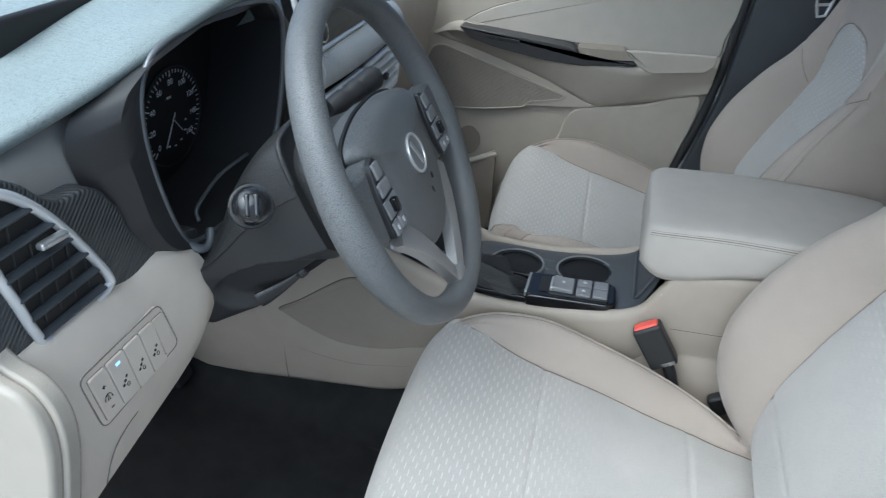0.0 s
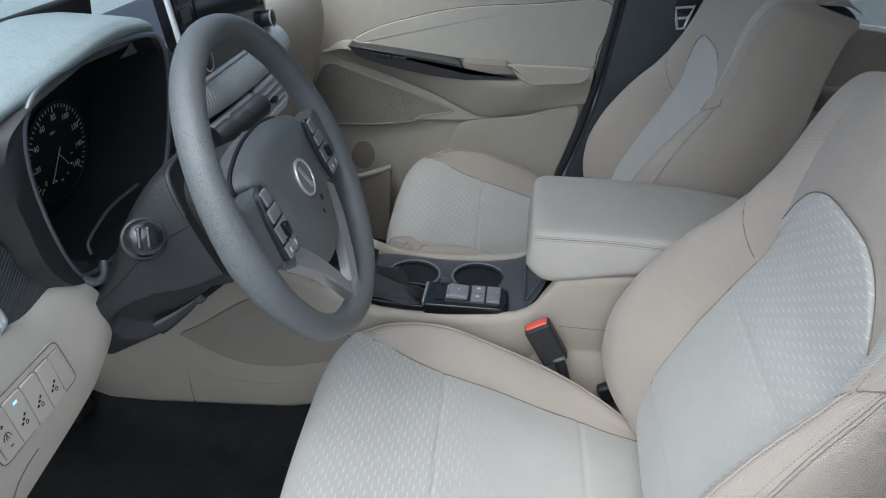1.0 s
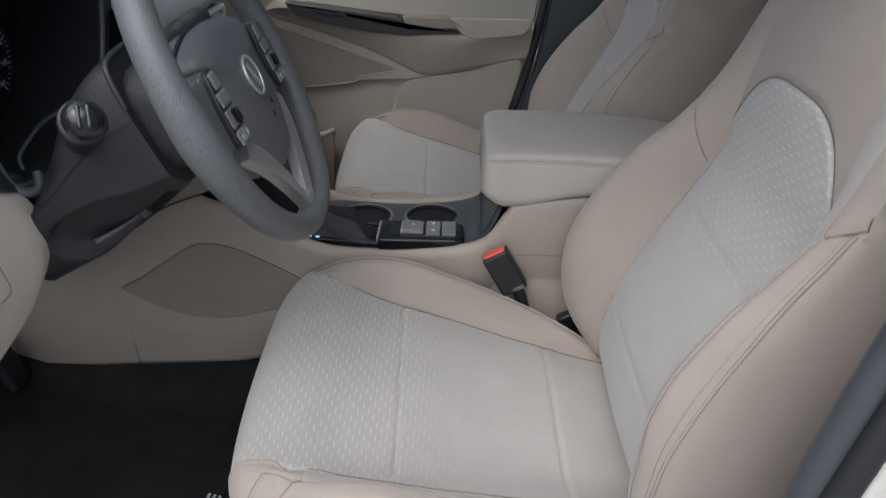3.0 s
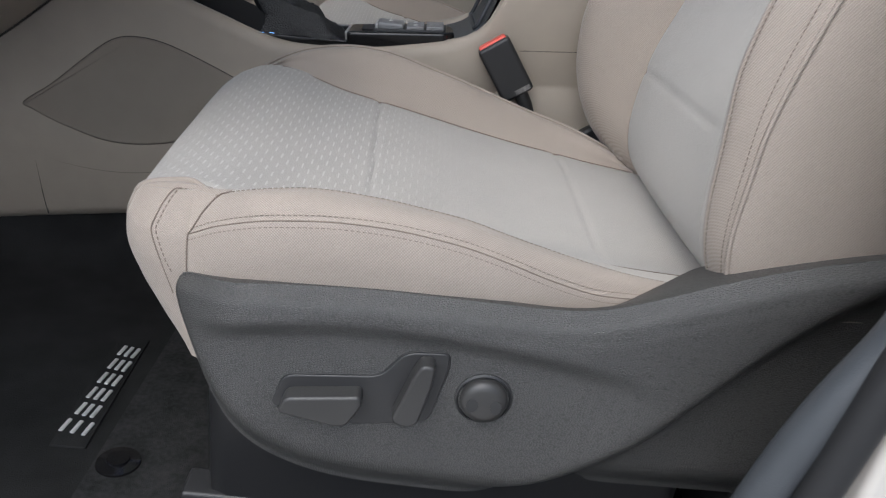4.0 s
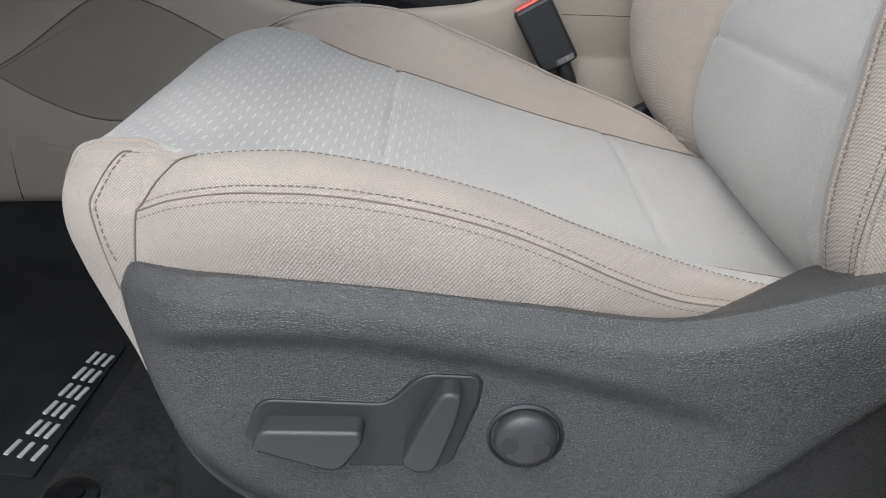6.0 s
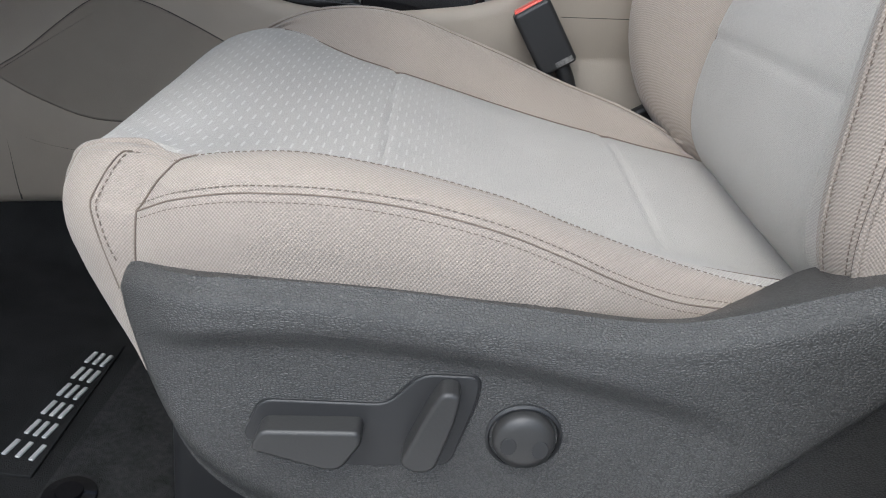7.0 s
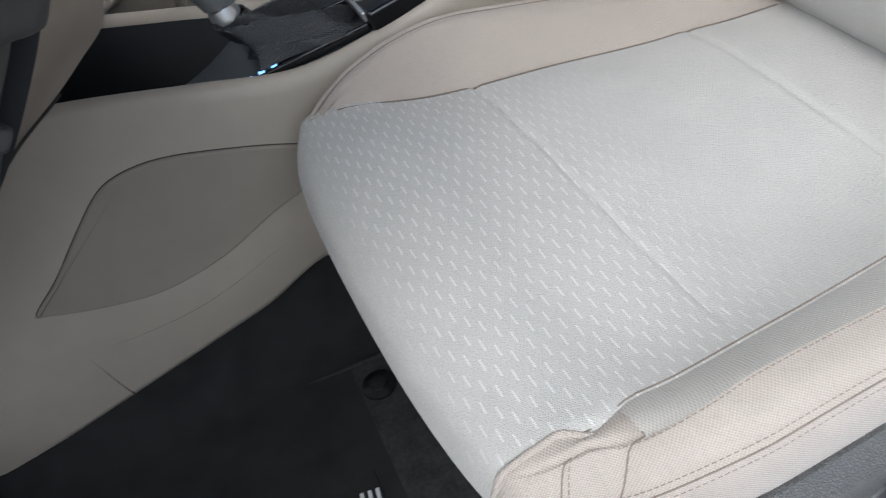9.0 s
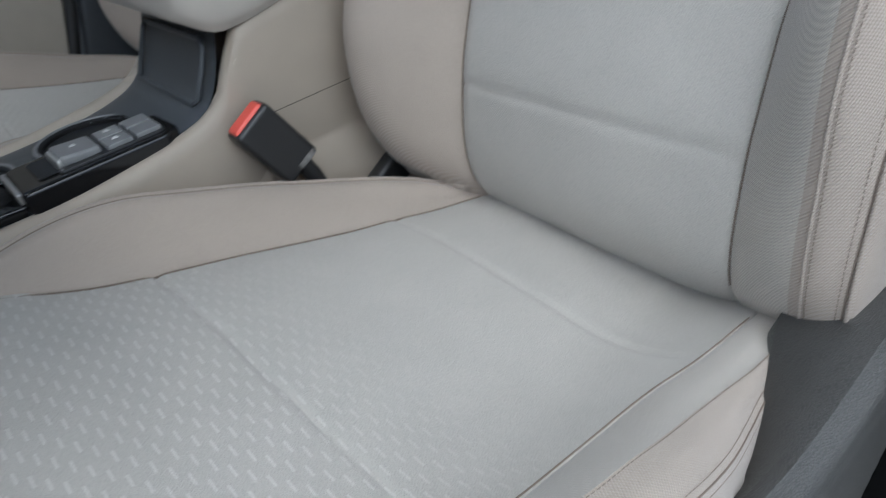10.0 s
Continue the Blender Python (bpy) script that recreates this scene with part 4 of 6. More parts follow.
# switch pod beside the cup holders
pod_at = pose(0.038, 0.272, 0.658, 0, -6, 0)
pod = part("switch_pod", prism(rounded([(-0.068, -0.036), (0.058, -0.036), (0.070, -0.026), (0.068, 0.022), (0.050, 0.036), (-0.060, 0.034), (-0.068, 0.030)], 0.006), 0.020, pod_at, 0.004), GLOSS, console, "gloss black switch pod")
part("pocket", prism(rounded([(-0.050, -0.022), (-0.026, -0.022), (-0.026, 0.022), (-0.050, 0.022)], 0.004), 0.001, pod_at @ pose(0, 0, 0.0205), 0), PITCH, pod)
part("button_plate", prism(rounded([(-0.034, -0.027), (0.058, -0.027), (0.060, 0.020), (0.050, 0.028), (-0.034, 0.026)], 0.004), 0.002, pod_at @ pose(0, 0, 0.020), 0.001), BLACK, pod)


def pod_box(name, x, y, z, s, material, bev=0.002, rot=(0, 0, 0), label=""):
    bm = box((0, 0, 0), s, bev)
    bmesh.ops.transform(bm, matrix=pod_at @ pose(x, y, z, *rot), verts=bm.verts)
    return part(name, bm, material, pod, label)
pod_box("parking_brake_switch", -0.013, -0.002, 0.0245, (0.034, 0.037, 0.010), SILVERGREY, 0.003, (0, 5, 0), "silver grey parking brake switch")
pod_box("switch_lip", -0.0305, -0.002, 0.0235, (0.005, 0.035, 0.010), CHROME, 0.002, (0, 5, 0), "bright switch lip")
for bx in (0.0195, 0.045):
    for by in (-0.0135, 0.0105):
        pod_box("switch", bx, by - 0.001, 0.0235, (0.0225, 0.021, 0.005), SILVERGREY, 0.0012)
for bx, by, sx, sy in ((-0.013, -0.002, 0.005, 0.006), (0.0195, -0.0145, 0.006, 0.005), (0.0195, 0.0095, 0.006, 0.005)):
    pod_box("mark", bx, by, 0.0264 if bx > 0 else 0.0298, (sx, 0.0016, 0.0006), PALE, 0)
    pod_box("mark", bx, by + 0.003, 0.0264 if bx > 0 else 0.0298, (sx * 0.7, 0.0012, 0.0006), PALE, 0)
# gear lever with gaiter
part("gaiter_bezel", box((-0.0315, 0.276, 0.664), (0.0055, 0.060, 0.010), 0.0015, (0, -10, 0)), SATIN, console, "satin silver gaiter bezel")
part("gaiter_bezel", box((-0.085, 0.2485, 0.651), (0.11, 0.005, 0.010), 0.002, (0, -2, 0)), GLOSS, console, "gloss black edge of the gaiter")
part("gaiter_bezel", box((-0.085, 0.306, 0.658), (0.11, 0.005, 0.010), 0.002), GLOSS, console)
rows = []
for k in range(15):
    a = k / 14
    cx, cy, cz = lerp(-0.088, -0.146, ease(a)), lerp(0.277, 0.286, a), 0.655 + 0.048 * a**0.8
    hx, hy = lerp(0.052, 0.014, a**0.7), lerp(0.028, 0.012, a**0.7)
    rows.append([Vector((cx + hx * (1 + 0.16 * math.sin(5 * t + 9 * a)) * max(-1, min(1, 1.35 * math.cos(t))), cy + hy * (1 + 0.14 * math.sin(4 * t + 7 * a)) * max(-1, min(1, 1.35 * math.sin(t))), cz + 0.010 * math.sin(3 * t + 12 * a) * math.sin(math.pi * a))) for t in [2 * math.pi * j / 40 for j in range(40)]])
part("gaiter", loft(rows, close_v=True), GAITER, console, "black creased leather gaiter")
part("lever_collar", lathe([(0, 0), (0.014, 0), (0.015, 0.006), (0.013, 0.014), (0, 0.014)], pose(-0.147, 0.285, 0.700, 0, -14, 0), 24), CHROME, console, "chrome collar")
rows = []
for k in range(15):
    a = k / 14
    r = curve([(0, 0.013), (0.25, 0.0145), (0.55, 0.022), (0.8, 0.027), (0.95, 0.021), (1, 0.006)], a)
    rows.append([Vector((-0.149 - 0.036 * a + 1.25 * r * math.cos(t), 0.285 + r * math.sin(t), 0.714 + 0.098 * a)) for t in [2 * math.pi * j / 20 for j in range(20)]])
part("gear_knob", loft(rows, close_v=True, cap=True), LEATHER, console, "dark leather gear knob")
# gear marks glow faintly to imitate the blue sky reflected in them
for k in range(4):
    part("gear_mark", box((-0.168 + 0.013 * k, 0.254, 0.6505 + 0.001 * k), (0.006, 0.004, 0.0012), 0), LIT, console, "small gear mark, glowing in place of blue sky reflection")
part("gear_scale", box((-0.140, 0.254, 0.645), (0.08, 0.016, 0.008), 0.002, (0, -2, 0)), GLOSS, console)
# dark lining of the bin before the gear lever
for side in (-1, 1):
    rows = [[Vector((x, YM + side * 0.0875, curve(CON_TOP, x) - 0.011)), Vector((x, YM + side * 0.0865, curve(CON_TOP, x) - 0.05)), Vector((x, YM + side * 0.085, 0.57))] for x in [-0.74 + 0.60 * i / 40 for i in range(41)]]
    part("bin_lining", loft(rows), BLACKISH, console, "black lining of the front bin")
# front bin with socket
part("front_bin", box((-0.31, YM, 0.585), (0.20, 0.176, 0.02), 0.004), BLACK, console, "black bin floor")
part("power_socket", lathe([(0, 0), (0.017, 0), (0.017, 0.006), (0.012, 0.007), (0.011, 0.002), (0, 0.002)], pose(-0.385, 0.285, 0.67, 0, 75, 0), 24), CHROME, console, "round power socket")
# rear slot with a raised rim
slot = [Vector((x, y, z)) for x, y, z in ((0.1345, 0.262, 0.695), (0.1505, 0.262, 0.738), (0.1525, 0.268, 0.746), (0.1525, 0.402, 0.746), (0.1505, 0.408, 0.738), (0.1345, 0.408, 0.695), (0.1315, 0.402, 0.6905), (0.1315, 0.268, 0.6905))]
part("slot_rim", tube(slot, 0.0028, 8, closed=True), CHARCOAL, console, "raised rim of a rear slot")
# armrest
armrest = thing("armrest", (0.28, YM, 0.76), "beige padded console armrest with a stitched edge", "armrest")
lid_rows = []
for i in range(41):
    x = 0.120 + 0.344 * (i / 40) ** 1.15
    e = (1 - min(1, i / 4)) ** 2
    z0 = curve([(0.10, 0.785), (0.12, 0.772), (0.16, 0.757), (0.28, 0.788), (0.47, 0.80)], x)
    z1 = curve([(0.10, 0.815), (0.12, 0.834), (0.132, 0.840), (0.16, 0.844), (0.25, 0.853), (0.40, 0.858), (0.47, 0.855)], x)
    w = 0.116 - 0.014 * e
    lid_rows.append(spline([(x, YM - w + 0.008, z0), (x, YM - w + 0.001, lerp(z0, z1, 0.15)), (x, YM - w, lerp(z0, z1, 0.5)), (x, YM - w + 0.001, z1 - 0.018), (x, YM - w + 0.006, z1 - 0.007), (x, YM - w + 0.016, z1 - 0.002), (x, YM - w + 0.05, z1), (x, YM + w - 0.05, z1), (x, YM + w - 0.016, z1 - 0.002), (x, YM + w - 0.006, z1 - 0.007), (x, YM + w - 0.001, z1 - 0.018), (x, YM + w, lerp(z0, z1, 0.5)), (x, YM + w - 0.008, z0)], 49))
part("lid", loft(lid_rows, close_v=True, cap=True), ARMREST, armrest, "beige padded lid")
edge = [r[15] + Vector((0, -0.0003, 0.0003)) for r in lid_rows[1:]]
part("stitching", stitches(edge, 0.0004, 0.0045), SEAM_DARK, armrest)
part("stitching", stitches([r[13] + Vector((0, -0.0005, 0.0002)) for r in lid_rows[1:]], 0.0004, 0.0045), SEAM_DARK, armrest)
seam_line("seam", [r[14] + Vector((0, -0.0002, 0.0001)) for r in lid_rows[1:]], armrest, 0.0006)

# ---------- seat belt buckles ----------
def build_buckle(y, name="seat_belt_buckle"):
    b = thing(name, (0.235, y, 0.56), "black seat belt buckle with red release button", "buckle", "buckles")
    m = Matrix(((0.81, 0, -0.58, 0.1525), (0, 1, 0, y), (0.58, 0, 0.81, 0.684), (0, 0, 0, 1)))
    bm = box((0, 0, -0.037), (0.043, 0.025, 0.074), 0.005, seg=3)
    bmesh.ops.transform(bm, matrix=m, verts=bm.verts)
    part("buckle_body", bm, BLACK, b, "black buckle housing")
    bm = box((0, 0, 0.0), (0.036, 0.016, 0.006), 0.003)
    bmesh.ops.transform(bm, matrix=m, verts=bm.verts)
    part("release_button", bm, RED, b, "red release button")
    part("stalk", tube([m @ Vector((0.004, 0, -0.066)), m @ Vector((0.002, 0, -0.09)), (0.228, y, 0.56)], 0.009, 10), BLACK, b)
    bm = box((0.008, -0.0125, -0.068), (0.020, 0.001, 0.006), 0.0)
    bmesh.ops.transform(bm, matrix=m, verts=bm.verts)
    part("scuff", bm, SCUFF, b, "worn grey scuff")
    return b


buckle = build_buckle(0.209)
part("buckle_anchor", box((0.30, 0.216, 0.575), (0.05, 0.02, 0.035), 0.006, (0, -35, 0)), BLACK, buckle)

# ---------- steering wheel ----------
WHEEL = Matrix.Translation((-0.1746, -0.0337, 0.9902)) @ Euler((0, 0, radians(3.2))).to_matrix().to_4x4() @ Euler((0, radians(90 - 30), 0)).to_matrix().to_4x4()
wheel = thing("steering_wheel", (-0.1746, -0.0337, 0.9902), "dark grey leather steering wheel with silver lower spoke", "steering wheel")


def on_wheel(bm):
    bmesh.ops.transform(bm, matrix=WHEEL, verts=bm.verts)
    return bm


def rim_mesh():
    rows = []
    for i in range(96):
        a = 2 * math.pi * i / 96
        r = 0.0155 + 0.0022 * math.exp(-(((math.cos(a) - 0.1) / 0.25) ** 2))
        c = Vector((0.1715 * math.cos(a), 0.1715 * math.sin(a), 0))
        d = Vector((math.cos(a), math.sin(a), 0))
        rows.append([c + d * r * 0.92 * math.cos(t) + Vector((0, 0, r * 1.1 * math.sin(t))) for t in [2 * math.pi * j / 20 for j in range(20)]])
    return on_wheel(loft(rows, close_u=True, close_v=True))


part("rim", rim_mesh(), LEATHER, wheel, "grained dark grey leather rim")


def dome(outline, base, height, power=2.2, rings=10, lean=0.0):
    """A cushion-like body over an outline."""
    rows = []
    for k in range(rings + 1):
        q = k / rings
        f = (1 - q**power) ** (1 / power) if q < 1 else 0.0
        rows.append([Vector((x * max(f, 0.002), y * max(f, 0.002), base + height * q + lean * x)) for x, y in outline])
    rows.insert(0, [Vector((x * 0.97, y * 0.97, base - 0.02)) for x, y in outline])
    return on_wheel(loft(rows, close_v=True, cap=True))


hub_half = [(-0.060, 0.03), (-0.055, 0.060), (-0.047, 0.086), (-0.036, 0.096), (-0.026, 0.088), (-0.010, 0.078), (0.020, 0.076), (0.048, 0.076), (0.072, 0.062), (0.098, 0.038), (0.106, 0.018)]
hub_out = [(p.x, p.y) for p in spline([(-0.061, 0, 0)] + [(x, y, 0) for x, y in hub_half] + [(0.107, 0, 0)] + [(x, -y, 0) for x, y in hub_half[::-1]], 96, True)]
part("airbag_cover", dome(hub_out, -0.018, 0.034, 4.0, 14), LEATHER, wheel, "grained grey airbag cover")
part("cover_gap", on_wheel(tube([(x * 1.003, y * 1.003, -0.0165) for x, y in hub_out], 0.0030, 6, closed=True)), PITCH, wheel)
body_rows = [[Vector((x * f, y * f, z)) for x, y in hub_out] for f, z in ((0.985, -0.016), (0.99, -0.022), (0.93, -0.036), (0.80, -0.050))]
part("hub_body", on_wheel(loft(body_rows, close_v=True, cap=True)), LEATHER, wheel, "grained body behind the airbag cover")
# spoke arms left and right with the switch pods
for s in (-1, 1):
    arm = [(-0.040, s * 0.06), (-0.026, s * 0.115), (-0.030, s * 0.160), (0.038, s * 0.160), (0.046, s * 0.115), (0.050, s * 0.06)]
    if s < 0:
        arm = arm[::-1]
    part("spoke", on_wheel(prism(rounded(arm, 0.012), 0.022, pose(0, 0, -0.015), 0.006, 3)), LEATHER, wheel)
    podo = [(-0.034, s * 0.092), (-0.028, s * 0.108), (0.0, s * 0.118), (0.042, s * 0.125), (0.046, s * 0.088), (0.020, s * 0.082), (-0.006, s * 0.084)]
    if s < 0:
        podo = podo[::-1]
    p2 = part("switch_pod", on_wheel(prism(rounded(podo, 0.006), 0.006, pose(0, 0, 0.007), 0.002)), BLACK, wheel, "black switch cluster")
    for x0, x1, y0, y1 in ((-0.028, -0.012, 0.092, 0.107), (-0.010, 0.004, 0.089, 0.114), (0.028, 0.042, 0.106, 0.120), (0.028, 0.042, 0.089, 0.103)):
        part("button", on_wheel(box(((x0 + x1) / 2, s * (y0 + y1) / 2, 0.0135), (x1 - x0, y1 - y0, 0.004), 0.0015)), SILVERGREY, p2, "grey button")
    part("toggle", on_wheel(box((0.016, s * 0.102, 0.016), (0.014, 0.009, 0.010), 0.002)), GLOSS, p2, "gloss black toggle")
    part("toggle_frame", on_wheel(box((0.016, s * 0.102, 0.0135), (0.018, 0.032, 0.003), 0.001)), SILVERGREY, p2)
    for k in range(2):
        part("mark", on_wheel(box((0.035, s * (0.096 + 0.017 * k), 0.0158), (0.005, 0.003, 0.0006), 0)), PALE, p2)
# silver lower spoke: two legs that meet at the rim
for s in (-1, 1):
    legs = spline([(0.050, s * 0.088, 0.000), (0.080, s * 0.062, 0.005), (0.118, s * 0.033, 0.005), (0.152, s * 0.008, 0.002)], 16)
    rows = []
    for k, p in enumerate(legs):
        w = lerp(1.5, 0.9, k / 15)
        rows.append([p + Vector((dx * w, dy * w * s, dz)) for dx, dy, dz in ((-0.0070, -0.0055, -0.010), (-0.0065, -0.0050, 0.002), (-0.0015, -0.0010, 0.0035), (0.0050, 0.0060, 0.0045), (0.0070, 0.0075, 0.003), (0.0072, 0.0075, -0.010))])
    part("silver_leg", on_wheel(loft(rows, close_v=True, cap=True)), SATIN, wheel, "satin silver spoke leg")
part("silver_foot", on_wheel(box((0.155, 0, -0.001), (0.018, 0.034, 0.018), 0.006, seg=3)), SATIN, wheel, "satin silver spoke foot")
# round badge as a plain ring with a slanted bar
part("badge", on_wheel(lathe([(0, 0), (0.0215, 0), (0.0215, 0.003), (0.0, 0.0034)], pose(0.006, 0, 0.0145), 40)), SILVERGREY, wheel, "plain round badge")
part("badge_ring", on_wheel(tube([Vector((0.006 + 0.0205 * math.cos(a), 0.0205 * math.sin(a), 0.0175)) for a in [2 * math.pi * i / 40 for i in range(40)]], 0.0017, 8, closed=True)), CHROME, wheel, "chrome badge ring")
part("badge_bar", on_wheel(box((0.006, 0, 0.0182), (0.030, 0.006, 0.0016), 0.0006, (0, 0, 25))), CHROME, wheel)
for dx, dy, sx, sy in ((0.040, 0.020, 0.007, 0.002), (0.043, 0.020, 0.004, 0.002), (0.052, 0.008, 0.008, 0.002), (0.055, 0.009, 0.006, 0.0016)):
    part("airbag_mark", on_wheel(box((dx, dy, 0.0150 - 0.1 * max(0, dx - 0.045)), (sx * 0.6, sy * 2, 0.0012), 0)), PITCH, wheel)

# ---------- steering column ----------
column = thing("steering_column", (-0.35, YC, 0.86), "charcoal plastic steering column shroud with stalks", "steering column")


def column_half(a):
    """One half of the shroud's section: (sideways, downwards) at the length a down the column."""
    up = curve([(0.08, 0.076), (0.108, 0.0715), (0.135, 0.060), (0.166, 0.040), (0.20, 0.012), (0.24, -0.012), (0.30, -0.02)], a)
    hw = curve([(0.08, 0.080), (0.15, 0.086), (0.30, 0.082)], a)
    low = curve([(0.08, 0.070), (0.13, 0.090), (0.20, 0.108), (0.30, 0.118)], a)
    return [(0, -up), (0.6 * hw, -up + 0.002), (0.88 * hw, -up + 0.013), (hw, lerp(-up, 0.045, 0.5)), (hw, 0.040), (0.93 * hw, 0.053), (0.64 * hw, lerp(0.05, low, 0.78)), (0.36 * hw, low), (0, low)]


rows = []
for k in range(56):
    a = 0.086 + 0.214 * k / 55
    h = column_half(a)
    ring = [(-y, d) for y, d in h[3:0:-1]] + [h[0]] + h[1:8] + [h[8]] + [(-y, d) for y, d in h[7:3:-1]]
    row = []
    for p in spline([(y, d, 0) for y, d in ring], 144, True):
        r = math.hypot((a - 0.180) / 0.080, (p.y - 0.080) / 0.040) if p.x < 0 else 9
        sink = 0.016 * ease((1 - r) / 0.22) if r < 1 else 0.0
        q = p + Vector((0.55, -0.83, 0)) * sink
        row.append(WHEEL @ Vector((q.y, q.x, -a)))
    rows.append(row)
part("upper_shroud", loft([r[:55] for r in rows]), COLUMN, column, "black grained upper shroud")
part("lower_shroud", loft([r[54:] + r[:1] for r in rows]), COLUMN_LOW, column, "black lower shroud with a hollow for the lever")
part("shroud_face", loft([rows[0], [WHEEL @ Vector((0, 0, -0.088)).lerp(WHEEL.inverted() @ p, 0.6) for p in rows[0]]], close_v=True), COLUMN_LOW, column)
part("shroud_lip", tube(rows[0][2:52], 0.0032, 8), COLUMN, column, "rounded lip of the shroud")
part("split_line", tube([r[54] for r in rows], 0.0009, 6), PITCH, column)
part("split_line", tube([r[0] for r in rows], 0.0009, 6), PITCH, column)
rows = []
for k in range(7):
    a = 0.030 + 0.062 * k / 6
    row = []
    for j in range(48):
        t = 2 * math.pi * j / 48
        cx, sx = math.copysign(abs(math.cos(t)) ** 0.6, math.cos(t)), math.copysign(abs(math.sin(t)) ** 0.6, math.sin(t))
        row.append(WHEEL @ Vector(((0.060 if cx > 0 else 0.056) * cx, 0.066 * sx, -a)))
    rows.append(row)
part("collar", loft(rows, close_v=True, cap=True), COLUMN, column, "black collar behind the wheel")
# turn signal stalk, seen on its round end
a0, a1 = Vector((-0.303, -0.125, 0.935)), Vector((-0.262, -0.196, 0.985))
way = (a1 - a0).normalized()
stalk_m = Matrix.Translation(a1) @ way.to_track_quat("Z", "Y").to_matrix().to_4x4()
stalk = part("stalk", tube([a0, a0.lerp(a1, 0.5), a1], [0.013, 0.013, 0.019], 20), BLACK, column, "black turn signal stalk")
part("stalk_ring", lathe([(0, -0.016), (0.0195, -0.016), (0.0208, -0.008), (0.0198, -0.001), (0.0165, 0.001), (0, 0.001)], stalk_m, 36), BLACKISH, stalk, "dark ring")
part("stalk_knob", lathe([(0, 0.0), (0.0170, 0.0), (0.0178, 0.006), (0.0168, 0.012), (0.0135, 0.017), (0.008, 0.0200), (0, 0.021)], stalk_m, 36), SMOKE, stalk, "glossy smoky end knob")
for dx in (-0.004, 0.004):
    bm = box((dx, 0, 0.0170), (0.0056, 0.021, 0.008), 0.0026, seg=3)
    bmesh.ops.transform(bm, matrix=stalk_m, verts=bm.verts)
    part("grip", bm, SMOKE, stalk, "glossy grip ridge")
# wiper stalk on the far side
b0, b1 = Vector((-0.30, 0.03, 0.975)), Vector((-0.262, 0.125, 1.008))
way2 = (b1 - b0).normalized()
wm = Matrix.Translation(b0) @ way2.to_track_quat("Z", "Y").to_matrix().to_4x4()
wiper = part("stalk", lathe([(0, 0), (0.009, 0), (0.0125, 0.03), (0.0135, 0.04), (0.0138, 0.053), (0.0120, 0.055), (0.0120, 0.064), (0.0140, 0.066), (0.0142, 0.080), (0.0125, 0.082), (0.0138, 0.088), (0.0150, 0.108), (0.0120, 0.114), (0, 0.115)], wm, 28), BLACKISH, column, "black wiper stalk with ribbed rings")
for k in range(7):
    bm = box((0, 0, 0), (0.0022, 0.0014, 0.0008) if k % 3 else (0.0048, 0.0016, 0.0008), 0)
    turn = radians(-52 + 9 * (k % 2))
    bmesh.ops.transform(bm, matrix=wm @ pose(0.0143 * math.cos(turn), 0.0143 * math.sin(turn), 0.036 + 0.010 * k, 0, 90, 0), verts=bm.verts)
    part("mark", bm, PALE, wiper)
# tilt lever in the hollow
lever_line = spline([(-0.270, -0.073, 0.834), (-0.281, -0.080, 0.823), (-0.296, -0.090, 0.811), (-0.309, -0.098, 0.802)], 16)
part("tilt_lever", tube(lever_line, [0.0045 + 0.0065 * ease(k / 15) for k in range(16)], 12, flat=0.55), BLACK, column, "black tilt lever")
part("lever_pivot", box((-0.268, -0.071, 0.836), (0.014, 0.012, 0.012), 0.004, (0, -40, 30)), BLACKISH, column)

# ---------- dashboard ----------
dash = thing("dashboard", (-0.7, YM, 0.7), "grey and beige dashboard with instrument hood and vents", "dashboard")
EDGE_Z = [(-0.39, 1.045), (-0.30, 1.066), (-0.20, 1.088), (-0.10, 1.112), (-0.02, 1.122), (0.06, 1.112), (0.10, 1.097), (0.125, 1.06), (0.16, 1.035), (0.55, 1.03), (1.05, 1.00)]
EDGE_X = [(-0.39, -0.43), (-0.30, -0.405), (-0.20, -0.385), (-0.10, -0.372), (-0.02, -0.370), (0.06, -0.376), (0.10, -0.385), (0.125, -0.42), (0.16, -0.46), (0.55, -0.46), (1.05, -0.48)]
rows = []
for i in range(121):
    y = -0.385 + 1.42 * i / 120
    ex, ez = curve(EDGE_X, y), curve(EDGE_Z, y)
    rows.append(spline([(-1.03, y, 1.0), (-0.85, y, 1.045), (-0.68, y, lerp(1.07, ez, 0.3)), (-0.52, y, lerp(1.075, ez, 0.75)), (ex - 0.03, y, ez + 0.001), (ex - 0.006, y, ez - 0.001), (ex, y, ez - 0.008), (ex - 0.008, y, ez - 0.018), (ex - 0.03, y, ez - 0.024)], 34))
part("dash_top", loft(rows), DASHTOP, dash, "grained dash top pad, sky glare painted into its pale grey-green")
part("demister_grille", box((-0.88, 0.10, 1.038), (0.04, 0.5, 0.012), 0.004), BLACKISH, dash, "dark demister grille")

# instrument hood and cluster
RIM = [(-0.113, 0.872), (-0.140, 0.90), (-0.163, 0.955), (-0.178, 1.01), (-0.180, 1.055), (-0.168, 1.082), (-0.135, 1.098), (-0.035, 1.106), (0.065, 1.096), (0.098, 1.078), (0.110, 1.05), (0.108, 1.0), (0.093, 0.94), (0.070, 0.90), (0.043, 0.872), (-0.035, 0.862)]
rim_pts = spline([(-0.376, y, z) for y, z in RIM], 96, True)
face_pts = [Vector((-0.490, lerp(p.y, YC, -0.12), lerp(p.z, 0.985, 0.04))) for p in rim_pts]
